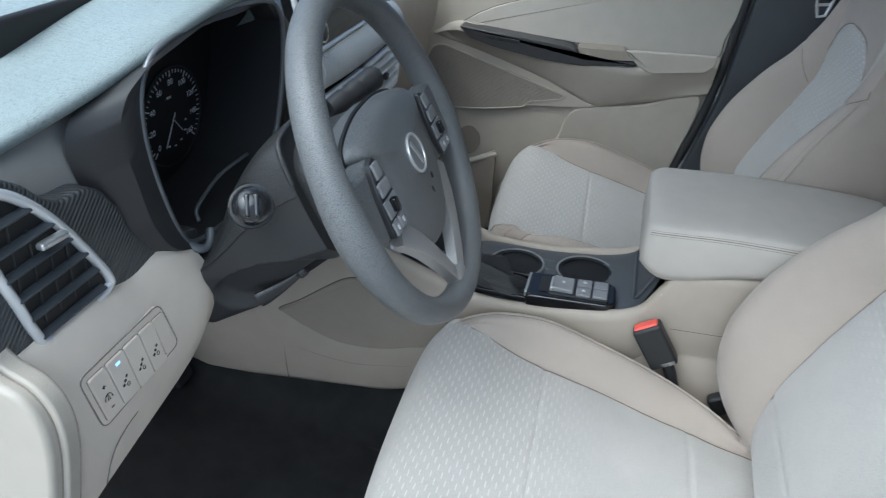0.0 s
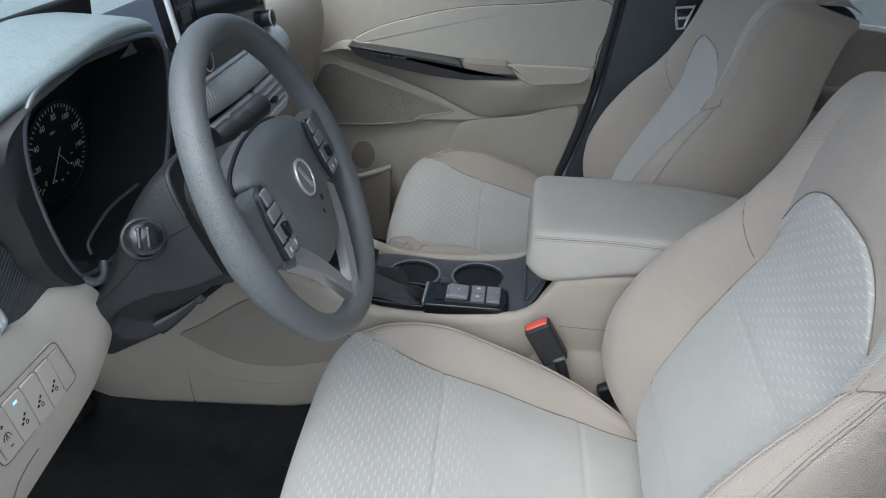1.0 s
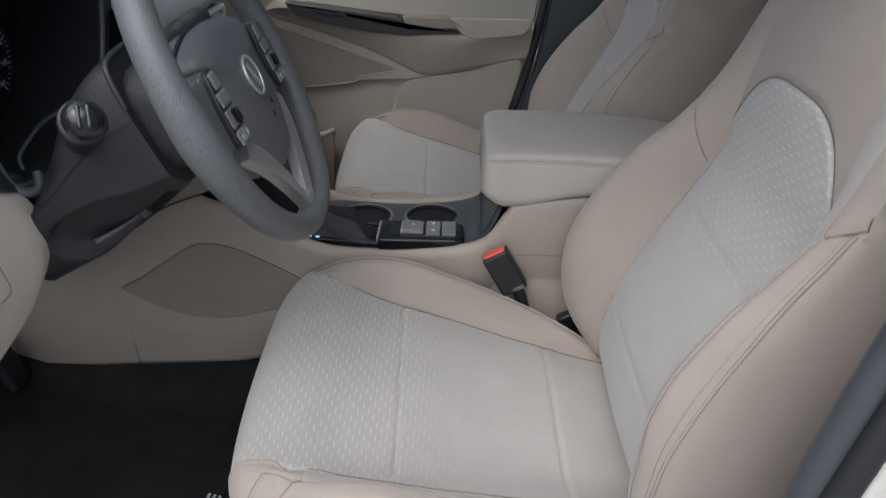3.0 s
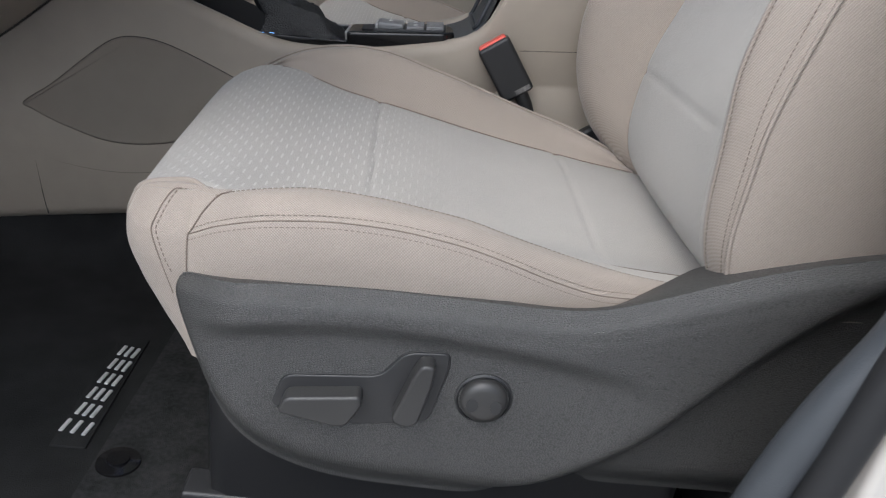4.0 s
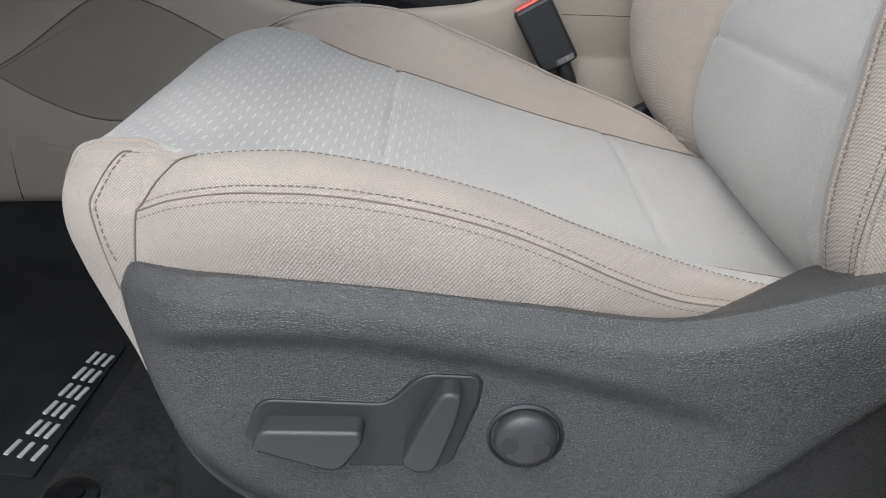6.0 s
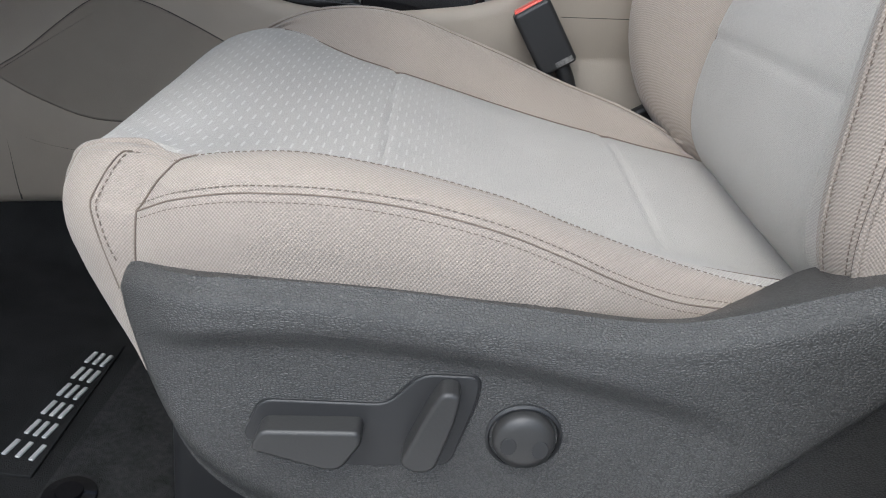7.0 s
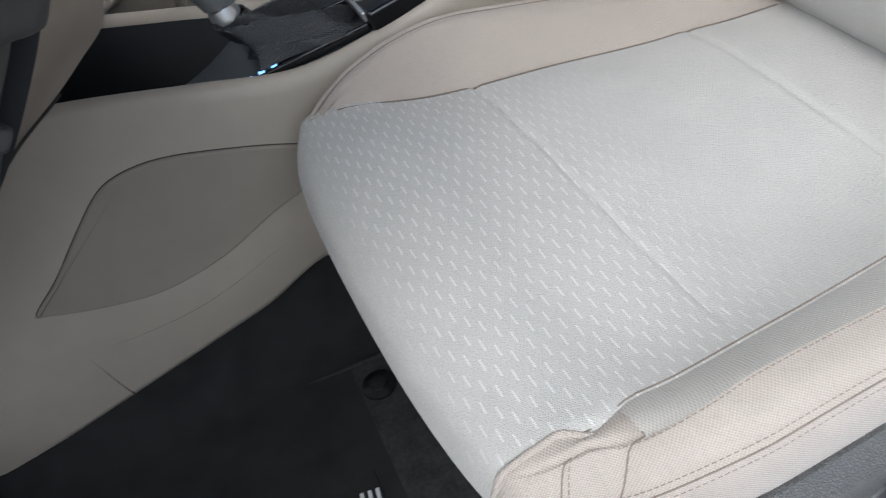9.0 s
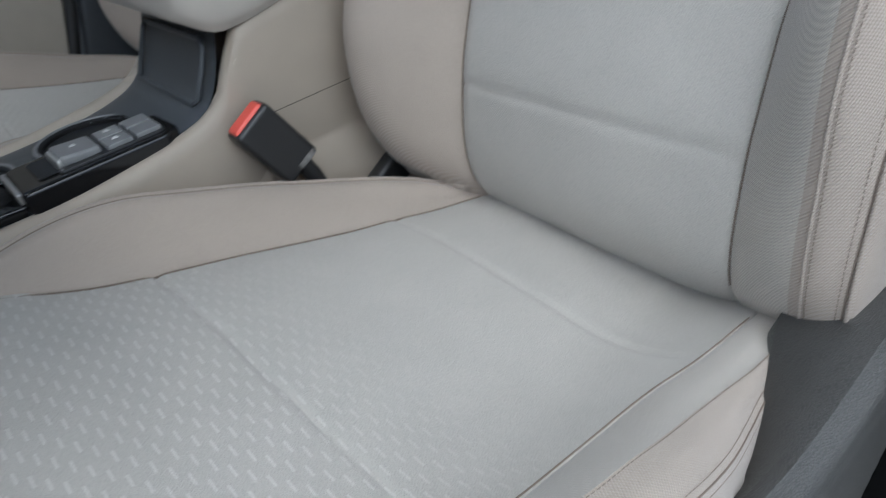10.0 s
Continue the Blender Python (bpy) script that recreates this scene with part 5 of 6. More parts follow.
mid = [lerp(a, b, 0.5) for a, b in zip(rim_pts, face_pts)]
hood = part("instrument_hood", loft([[p for p in rim_pts], mid, face_pts], close_v=True), BLACKISH, dash, "black inner wall of the instrument hood")
part("hood_rim", tube(rim_pts, 0.0032, 8, closed=True), RIMGREY, hood, "grey hood rim")
SHROUD = [(-0.098, 0.860), (-0.166, 0.876), (-0.206, 0.910), (-0.226, 0.962), (-0.246, 1.006), (-0.250, 1.040), (-0.222, 1.066), (-0.120, 1.096), (0.13, 1.075), (0.19, 1.06), (0.20, 1.03), (0.185, 1.0), (0.16, 0.93), (0.13, 0.885), (0.06, 0.845), (-0.03, 0.842)]
out_pts = [Vector((lerp(-0.402, -0.425, ease((y - YC) / 0.1)), y, min(z, curve(EDGE_Z, y) - 0.012))) for _, y, z in spline([(0, y, z) for y, z in SHROUD], 96, True)]
flank = [lerp(a, b, 0.55) + Vector((0.020, 0, 0)) for a, b in zip(rim_pts, out_pts)]
near = [lerp(a, b, 0.12) + Vector((0.006, 0, 0)) for a, b in zip(rim_pts, out_pts)]
part("hood_shroud", loft([rim_pts, near, flank, out_pts], close_v=True), DARKSMOOTH, hood, "charcoal hood shroud")
cluster = part("instrument_panel", box((-0.492, YC, 0.985), (0.012, 0.36, 0.26), 0.004), PITCH, dash, "black instrument cluster")
GA = pose(-0.4835, 0.025, 0.947, 90, 0, 90)  # own x to the right, own y up, own z to the driver
gauge = part("speedometer", lathe([(0, 0), (0.062, 0), (0.062, 0.001), (0, 0.0012)], GA, 48), PITCH, cluster, "black round speedometer")
part("gauge_ring", tube([GA @ Vector((0.062 * math.cos(a), 0.062 * math.sin(a), 0.001)) for a in [2 * math.pi * i / 48 for i in range(48)]], 0.0010, 6, closed=True), BLACKISH, gauge)
for k in range(41):
    a = radians(222 - 264 * k / 40)
    long = 0.008 if k % 5 == 0 else 0.0045
    bm = box((0.0585 - long / 2, 0, 0.0016), (long, 0.0011 if k % 5 else 0.0016, 0.0005), 0)
    bmesh.ops.transform(bm, matrix=GA @ pose(0, 0, 0, 0, 0, math.degrees(a)), verts=bm.verts)
    part("tick", bm, NEEDLE, gauge)


def letters(text, size, place, material, parent, name="figure"):
    """Raised figures in the built-in font, as a mesh."""
    cu = bpy.data.curves.new(name, "FONT")
    cu.body, cu.size, cu.align_x, cu.align_y, cu.extrude = text, size, "CENTER", "CENTER", 0.0002
    tmp = bpy.data.objects.new(name, cu)
    scene.collection.objects.link(tmp)
    me = bpy.data.meshes.new_from_object(tmp.evaluated_get(bpy.context.evaluated_depsgraph_get()))
    bpy.data.objects.remove(tmp)
    bm = bmesh.new()
    bm.from_mesh(me)
    bpy.data.meshes.remove(me)
    bmesh.ops.transform(bm, matrix=place, verts=bm.verts)
    return part(name, bm, material, parent)


for k, text in enumerate(("0", "20", "40", "60", "80", "100", "120", "140", "160")):
    a = radians(222 - 264 * k / 8)
    letters(text, 0.0105, GA @ pose(0.044 * math.cos(a), 0.044 * math.sin(a), 0.0016), NEEDLE, gauge)
letters("MPH", 0.005, GA @ pose(-0.006, 0.026, 0.0016), NEEDLE, gauge)
for ang, r0, r1, w in ((238, -0.006, 0.040, 0.0014), (-50, 0.0, 0.024, 0.0009)):
    bm = box(((r0 + r1) / 2, 0, 0.003), (r1 - r0, w, 0.0006), 0)
    bmesh.ops.transform(bm, matrix=GA @ pose(0, -0.004 if w < 0.001 else 0, 0, 0, 0, ang), verts=bm.verts)
    part("needle", bm, NEEDLE, gauge, "white needle")
for k in range(5):
    a = radians(-120 + 30 * k)
    part("fuel_mark", box(tuple(GA @ Vector((0.026 * math.cos(a), -0.012 + 0.026 * math.sin(a), 0.0018))), (0.0006, 0.0035, 0.002), 0), NEEDLE, gauge)
arc = spline([(-0.395, -0.073, 0.872), (-0.40, -0.068, 0.884), (-0.40, -0.045, 0.895), (-0.40, -0.010, 0.904), (-0.40, 0.055, 0.903)], 20)
part("hood_rim", tube(arc, 0.0022, 8), RIMGREY, hood, "thin silver line under the gauges")
part("hood_foot", tube(spline([(-0.378, -0.128, 0.878), (-0.366, -0.118, 0.868), (-0.362, -0.106, 0.870), (-0.368, -0.094, 0.880)], 14), 0.005, 8), RIMGREY, hood, "grey end of the hood rim")

# left vent in ribbed trim
VX = -0.392
VM = Matrix(((0, 0, 1, VX), (1, 0, 0, 0), (0, 1, 0, 0), (0, 0, 0, 1)))  # own x along y, own y up, own z to the rear
trim = [(p.x, p.y) for p in spline([(y, z, 0) for y, z in ((-0.395, 1.054), (-0.350, 1.052), (-0.322, 1.036), (-0.302, 1.016), (-0.284, 1.005), (-0.256, 1.002), (-0.236, 0.990), (-0.216, 0.962), (-0.198, 0.925), (-0.162, 0.896), (-0.10, 0.880), (-0.10, 0.866), (-0.165, 0.868), (-0.215, 0.876), (-0.245, 0.886), (-0.30, 0.886), (-0.36, 0.884), (-0.395, 0.89))], 90, True)]
part("vent_trim", prism(trim, 0.020, VM @ pose(0, 0, -0.012), 0.004), CARBON, dash, "dark ribbed trim round the vent")
MOUTH = [(-0.366, 1.046), (-0.345, 1.040), (-0.318, 1.016), (-0.290, 0.980), (-0.265, 0.940), (-0.248, 0.908), (-0.252, 0.898), (-0.288, 0.890), (-0.330, 0.895), (-0.342, 0.912), (-0.352, 0.945), (-0.363, 0.978), (-0.374, 1.02)]
vent = part("air_vent", prism([(y, z) for y, z in MOUTH], 0.002, VM @ pose(0, 0, 0.007), 0), PITCH, dash, "black vent mouth with slats")
frame_pts = spline([(VX + 0.011, y, z) for y, z in MOUTH], 90, True)
part("vent_frame", tube(frame_pts, 0.0044, 12, closed=True), SATINBRIGHT, vent, "satin silver vent frame")
for k in range(6):
    z = 0.9045 + 0.0228 * k
    y0, y1 = curve([(0.89, -0.335), (0.912, -0.341), (0.945, -0.351), (0.978, -0.362), (1.02, -0.372)], z), curve([(0.90, -0.256), (0.94, -0.268), (0.98, -0.293), (1.016, -0.321), (1.04, -0.348)], z)
    part("slat", box((VX + 0.0125, (y0 + y1) / 2, z), (0.008, y1 - y0, 0.0022), 0.0007, (0, 18, 0)), CHARCOAL, vent, "dark vent slat")
for k in range(5):
    part("vane", box((VX + 0.0095, -0.345 + 0.018 * k, 0.962 - 0.006 * k), (0.002, 0.0018, 0.10 - 0.012 * k), 0.0004), BLACKISH, vent)
part("vent_slider", box((VX + 0.020, -0.314, 0.9865), (0.008, 0.030, 0.0062), 0.002, (-4, 0, 0)), CHROME, vent, "silver vent slider")

# beige lower panel on the driver's side, its colour raised for light from the door opening
PANEL_TOP = [(-0.375, 0.906), (-0.27, 0.908), (-0.245, 0.904), (-0.196, 0.890), (-0.146, 0.894), (-0.10, 0.893)]
PANEL_LOW = [(-0.375, 0.690), (-0.30, 0.705), (-0.175, 0.730), (-0.135, 0.742), (-0.10, 0.76)]
PANEL_END = [(0.70, -0.165), (0.735, -0.142), (0.77, -0.117), (0.80, -0.109), (0.83, -0.108), (0.86, -0.119), (0.88, -0.134), (0.895, -0.147)]
rows = []
for i in range(46):
    u = min(1.0, i / 40)
    y = lerp(-0.375, -0.108, u)
    top, low = curve(PANEL_TOP, y), curve(PANEL_LOW, y)
    row = []
    for q in spline([(-0.41, 0, 0.0), (-0.386, 0, 0.02), (-0.372, 0, 0.10), (-0.362, 0, 0.28), (-0.354, 0, 0.60), (-0.360, 0, 0.90), (-0.368, 0, 1.0), (-0.40, 0, 1.04), (-0.50, 0, 0.97)], 36):
        z = lerp(top, low, q.z)
        over = max(0, i - 40) / 5
        edge = lerp(-0.375, curve(PANEL_END, z), u)
        row.append(Vector((q.x - 0.004 * ease((u - 0.9) / 0.1) - 0.055 * over, edge + 0.004 * math.sin(over * math.pi / 2), z)))
    rows.append(row)
lower = part("lower_panel", loft(rows), BEIGE_LIT, dash, "beige lower dash panel with daylight in its colour")
# row of four switches and a blank in a raised frame
SWM = Matrix(((0, -0.13, 1, -0.3578 + 0.826 * 0.13), (1, 0, 0, 0), (0, 1, 0, 0), (0, 0, 0, 1)))  # own x along y, own y up, on the slope of the panel
swo = rounded([(-0.318, 0.790), (-0.193, 0.797), (-0.208, 0.856), (-0.329, 0.854)], 0.010)
swf = part("switch_frame", prism(swo, 0.004, SWM @ pose(0, 0, -0.0030), 0.0014), BEIGE_LIT, lower)
part("gap", tube([SWM @ Vector((x, y, 0.0003)) for x, y in swo], 0.0008, 6, closed=True), GAP_LIGHT, lower)
SW_TOP = (-0.3225, -0.2985, -0.2725, -0.2485, -0.2270, -0.2085)
SW_LOW = (-0.3135, -0.2895, -0.2645, -0.2405, -0.2180, -0.2000)
for k in range(5):
    g = 0.0006
    top, low = (0.8485, 0.7955) if k < 4 else (0.8475, 0.8000)
    quad = rounded([(SW_LOW[k] + g, low), (SW_LOW[k + 1] - g, low + 0.0005), (SW_TOP[k + 1] - g, top), (SW_TOP[k] + g, top)], 0.003)
    part("switch", prism(quad, 0.0040 if k < 4 else 0.0025, SWM @ pose(0, 0, 0.0002), 0.0010), BEIGE_LIT, lower, "beige square switch" if k < 4 else "beige blank plate")
    part("gap", tube([SWM @ Vector((x, y, 0.0014)) for x, y in quad], 0.0006, 5, closed=True), GAP_LIGHT, lower)
    x, h = (SW_TOP[k] + SW_LOW[k + 1]) / 2, 0.0044
    at = lambda bm, dz=0.0: on_plane(bm, SWM @ pose(x, 0.820 + dz, h))
    if k == 0:
        part("mark", at(box((-0.002, 0.012, 0), (0.004, 0.001, 0.0005), 0)), PRINT, lower)
        part("mark", at(box((-0.002, 0.012, 0), (0.001, 0.004, 0.0005), 0)), PRINT, lower)
        part("mark", at(box((0.002, -0.013, 0), (0.004, 0.001, 0.0005), 0)), PRINT, lower)
        part("mark", at(tube([(-0.005 * math.cos(a), 0.006 * math.sin(a) - 0.003, 0) for a in [math.pi * j / 8 for j in range(9)]], 0.0005, 5)), PRINT, lower)
        part("mark", at(tube([(-0.0015, -0.004, 0), (0.0, 0.002, 0), (0.0015, -0.004, 0)], 0.0005, 5)), PRINT, lower)
    elif k < 4:
        for j in range(3):
            part("mark", at(box((0.003 * (j - 1), -0.005 + 0.0036 * j, 0), (0.0030, 0.0024, 0.0005), 0, (0, 0, 25))), PRINT, lower)
        part("mark", at(tube([(0.003 + 0.0018 * math.cos(a), -0.007 + 0.0022 * math.sin(a), 0) for a in [2 * math.pi * j / 10 for j in range(10)]], 0.0004, 5, closed=True)), PRINT, lower)
    if k == 1:
        part("switch_lamp", at(box((-0.003, 0.021, 0), (0.005, 0.0025, 0.0006), 0)), LIT, lower, "small blue lamp")
part("crease", tube(spline([(-0.3555, -0.325, 0.722), (-0.3552, -0.310, 0.748), (-0.3550, -0.290, 0.761), (-0.3550, -0.268, 0.766)], 16), 0.0007, 6), GAP_LIGHT, lower)
# end cap towards the door opening
cap_o = [(p.x, p.y) for p in spline([(x, z, 0) for x, z in ((-0.60, 1.03), (-0.44, 1.03), (-0.405, 0.945), (-0.379, 0.910), (-0.351, 0.896), (-0.336, 0.873), (-0.333, 0.836), (-0.342, 0.776), (-0.356, 0.70), (-0.375, 0.60), (-0.42, 0.45), (-0.60, 0.45))], 60, True)]
ECM = Matrix(((1, 0, 0, 0), (0, 0, -1, -0.368), (0, 1, 0, 0), (0, 0, 0, 1)))
cap = part("end_cap", prism(cap_o, 0.015, ECM, 0.003, 2), BEIGE_DOOR, dash, "beige dash end cap")
part("gap", tube([ECM @ Vector((x, y, 0.0005)) for x, y in cap_o], 0.0010, 6, closed=True), GAP_LIGHT, cap)
lid_o = [(-0.47 + (x + 0.47) * 0.955, 0.74 + (y - 0.74) * 0.975) for x, y in cap_o]
lid = part("cap_lid", prism(lid_o, 0.014, ECM @ pose(0, 0, 0.013), 0.006, 3), BEIGE_DOOR, cap, "beige lid of the end cap")
part("gap", tube([ECM @ Vector((x, y, 0.0155)) for x, y in lid_o], 0.0010, 6, closed=True), GAP_LIGHT, lid)
# face between vent and dash top
rows = [[Vector((-0.435, y, curve(EDGE_Z, y) - 0.015)), Vector((-0.418, y, curve(EDGE_Z, y) - 0.022)), Vector((-0.405, y, 1.025)), Vector((-0.40, y, 0.96))] for y in [-0.385 + 0.19 * i / 20 for i in range(21)]]
part("upper_face", loft(rows), FACE, dash, "warm grey upper dash face")
# beige knee panel between column and console
knee = [[(-0.42, -0.02, 0.85), (-0.33, 0.07, 0.850), (-0.268, 0.13, 0.842), (-0.235, 0.185, 0.818), (-0.222, 0.222, 0.792)],
        [(-0.44, 0.00, 0.80), (-0.345, 0.085, 0.800), (-0.285, 0.145, 0.795), (-0.252, 0.195, 0.777), (-0.240, 0.225, 0.760)],
        [(-0.50, 0.05, 0.70), (-0.42, 0.13, 0.715), (-0.345, 0.18, 0.735), (-0.295, 0.214, 0.742), (-0.270, 0.227, 0.740)],
        [(-0.60, 0.12, 0.57), (-0.52, 0.19, 0.575), (-0.455, 0.221, 0.618), (-0.37, 0.2265, 0.685), (-0.30, 0.2275, 0.722)]]
grid = [spline(r, 25) for r in knee]
cols = [spline([g[j] for g in grid], 20) for j in range(25)]
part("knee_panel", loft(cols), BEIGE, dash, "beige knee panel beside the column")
part("join_line", tube([p + Vector((0.0005, -0.001, -0.001)) for p in grid[3]], 0.0014, 6), GAP, dash)

# centre stack
stack = part("dash_housing", box((-0.47, YM, 0.90), (0.20, 0.30, 0.30), 0.02), BLACKISH, dash, "dark centre stack")
scr_m = Matrix.Translation((-0.388, 0.325, 1.062)) @ Euler((0, radians(-14), 0)).to_matrix().to_4x4() @ Matrix(((0, 0, 1, 0), (1, 0, 0, 0), (0, 1, 0, 0), (0, 0, 0, 1)))
unit = part("display", on_plane(prism(rounded([(-0.155, -0.062), (0.155, -0.062), (0.16, 0.075), (-0.16, 0.075)], 0.014), 0.024, pose(0, 0, -0.016), 0.006), scr_m), GLOSS, dash, "gloss black display unit")
part("display_frame", on_plane(tube([(x, y, 0.004) for x, y in rounded([(-0.157, -0.064), (0.157, -0.064), (0.162, 0.077), (-0.162, 0.077)], 0.014)], 0.004, 8, closed=True), scr_m), SATINBRIGHT, unit, "silver display frame")
part("screen", on_plane(box((0, 0.008, 0.009), (0.20, 0.105, 0.002), 0.001), scr_m), SCREEN, unit, "dark touch screen")
for s in (-1, 1):
    part("tuning_knob", on_plane(lathe([(0, 0), (0.0135, 0), (0.013, 0.016), (0.011, 0.018), (0, 0.018)], pose(s * 0.135, -0.035, 0.008), 28), scr_m), BLACK, unit, "black knob with chrome ring")
    part("knob_ring", on_plane(tube([(s * 0.135 + 0.0135 * math.cos(a), -0.035 + 0.0135 * math.sin(a), 0.024) for a in [2 * math.pi * i / 28 for i in range(28)]], 0.0014, 6, closed=True), scr_m), CHROME, unit)
    for k in range(3):
        part("key", on_plane(box((s * 0.132, 0.05 - 0.024 * k, 0.009), (0.026, 0.018, 0.003), 0.001), scr_m), BLACKISH, unit)
rows = []
for i in range(31):
    y = 0.155 + 0.40 * i / 30
    b = 0.012 * (1 - ((y - YM) / 0.2) ** 2)
    rows.append(spline([(-0.40, y, 1.002), (-0.372 + b, y, 0.996), (-0.356 + b, y, 0.980), (-0.352 + b, y, 0.962), (-0.36 + b, y, 0.955)], 14))
part("ribbed_band", loft(rows), BAND, dash, "ribbed band under the display, sky light in its colour")
part("chrome_strip", box((-0.383, 0.325, 0.999), (0.012, 0.31, 0.009), 0.002), SATINBRIGHT, dash, "bright strip")
cv = part("centre_vents", box((-0.375, YM, 0.905), (0.04, 0.36, 0.085), 0.012), PITCH, dash, "pair of black centre vents")
for s in (-1, 1):
    yc = YM + s * 0.092
    fr = [(-0.350, yc + dx, 0.905 + dz) for dx, dz in rounded([(-0.084, -0.036), (0.084, -0.036), (0.088, 0.038), (-0.088, 0.038)], 0.012)]
    part("vent_frame", tube(fr, 0.0055, 8, closed=True), SATINBRIGHT, cv, "bright vent frame")
    for k in range(4):
        part("slat", box((-0.352, yc, 0.882 + 0.0155 * k), (0.018, 0.155, 0.0052), 0.0015, (0, 15, 0)), SATINBRIGHT, cv, "silver vent slat")
    part("vent_slider", box((-0.342, yc, 0.905), (0.010, 0.014, 0.010), 0.002), BLACK, cv)
hv = part("climate_panel", box((-0.335, YM, 0.815), (0.06, 0.215, 0.085), 0.012, (0, 25, 0)), GLOSS, dash, "gloss black climate panel")
for s in (-1, 1):
    part("climate_key", box((-0.300, YM + s * 0.075, 0.812), (0.014, 0.05, 0.030), 0.004, (0, 25, 0)), SILVERGREY, hv, "grey climate keys")
part("stack_cheek", box((-0.33, YM - 0.118, 0.83), (0.05, 0.012, 0.14), 0.005, (0, 25, 0)), BEIGE, dash)
# passenger's side of the dash
rows = []
for i in range(31):
    y = 0.52 + 0.41 * i / 30
    e = 0.05 * ease((y - 0.86) / 0.07) ** 2
    rows.append(spline([(-0.47, y, 1.032), (-0.415 - e, y, 1.020 - e), (-0.385 - e, y, 0.985), (-0.375 - e, y, 0.93), (-0.385 - e, y, 0.86), (-0.42 - e, y, 0.72), (-0.52, y, 0.62)], 24))
part("passenger_panel", loft(rows), BEIGE, dash, "beige passenger side of the dash")

# ---------- far door ----------
DM = Matrix(((1, 0, 0, 0), (0, 0, -1, 1.0), (0, 1, 0, 0), (0, 0, 0, 1)))  # own x to the rear, own y up, own z into the cabin
door = thing("door_1", (0, 1.02, 0.4), "beige closed passenger door with armrest and dark switch panel", "door", kind="structure")
part("door_skin", prism(rounded([(-0.80, 0.34), (0.16, 0.34), (0.20, 0.56), (0.252, 0.80), (0.268, 1.08), (-0.42, 0.99), (-0.80, 0.93)], 0.02), 0.05, DM @ pose(0, 0, -0.05), 0.004), BEIGE_DOOR, door, "beige lower door panel")


def smooth_outline(pts, n=60):
    return [(p.x, p.y) for p in spline([(x, z, 0) for x, z in pts], n, True)]


upper = [(-0.62, 0.63), (-0.42, 0.648), (-0.30, 0.672), (-0.17, 0.695), (-0.03, 0.715), (0.10, 0.755), (0.236, 0.803), (0.250, 0.90), (0.262, 1.07), (-0.42, 0.985), (-0.62, 0.95)]
part("upper_panel", prism(rounded(upper, 0.012), 0.014, DM, 0.008, 3), BEIGE_DOOR, door, "beige upper door panel")
swell = smooth_outline([(-0.355, 0.855), (-0.29, 0.905), (-0.20, 0.945), (-0.08, 0.985), (0.08, 1.015), (0.245, 1.040), (0.240, 0.93), (0.225, 0.885), (0.09, 0.868), (-0.05, 0.868), (-0.20, 0.868), (-0.30, 0.868)], 70)
part("inset_panel", prism(swell, 0.004, DM @ pose(0, 0, 0.0135), 0.003), BEIGE_DOOR2, door, "soft beige inset panel")
part("gap", tube([DM @ Vector((x, y, 0.0142)) for x, y in swell], 0.0013, 6, closed=True), GAP, door)
# armrest: a ledge that swells out of the panel
rows = []
for i in range(61):
    x = -0.405 + 0.645 * i / 60
    top = curve([(-0.405, 0.845), (-0.34, 0.868), (-0.2, 0.858), (-0.05, 0.850), (0.08, 0.852), (0.16, 0.872), (0.24, 0.885)], x)
    low = curve([(-0.405, 0.836), (-0.38, 0.829), (-0.26, 0.806), (-0.13, 0.774), (-0.045, 0.744), (0.0, 0.733), (0.044, 0.743), (0.10, 0.762), (0.24, 0.806)], x)
    o = 0.042 * ease((x + 0.405) / 0.12) * (1 - 0.55 * ease((x - 0.08) / 0.16)) + 0.014
    rows.append(spline([(x, 1.0, top + 0.006), (x, 1.0 - o * 0.55, top + 0.004), (x, 1.0 - o + 0.004, top - 0.001), (x, 1.0 - o - 0.003, top - 0.012), (x, 1.0 - o * 0.92, lerp(top, low, 0.35)), (x, 1.0 - o * 0.55, lerp(top, low, 0.75)), (x, 1.0 - 0.016, low), (x, 1.0, low - 0.003)], 24))
part("door_armrest", loft(rows), BEIGE_DOOR, door, "beige moulded door armrest")
plate = rounded([(-0.337, 0.873), (-0.288, 0.872), (-0.192, 0.871), (-0.081, 0.868), (-0.067, 0.863), (-0.051, 0.848), (0.064, 0.860), (0.072, 0.853), (-0.05, 0.832), (-0.133, 0.830), (-0.238, 0.838), (-0.308, 0.850)], 0.006)
swp = part("switch_bezel", prism(plate, 0.054, DM @ pose(0, 0, 0.010), 0.0015), GLOSSISH, door, "dark grey window switch bezel")
# no hollow here: a darker plate gives the shade of the pull cup
cup = rounded([(-0.066, 0.871), (0.037, 0.880), (0.063, 0.862), (-0.049, 0.8485)], 0.006)
part("pull_cup_shade", prism(cup, 0.060, DM @ pose(0, 0, 0.002), 0.0008), BEIGE_DARK, door, "darker beige plate painted as the shaded pull cup")
part("armrest_pad", prism(rounded([(0.038, 0.882), (0.13, 0.892), (0.232, 0.902), (0.231, 0.880), (0.214, 0.862), (0.101, 0.840), (0.070, 0.853)], 0.008), 0.006, DM @ pose(0, 0, 0.055), 0.004, 3), BEIGE_DOOR, door, "beige armrest pad")
for x, w in ((-0.257, 0.016), (-0.238, 0.016), (-0.210, 0.034)):
    part("window_switch", box((x, 0.9355, 0.8605), (w, 0.003, 0.008), 0.001), BLACK, swp, "black window switch")
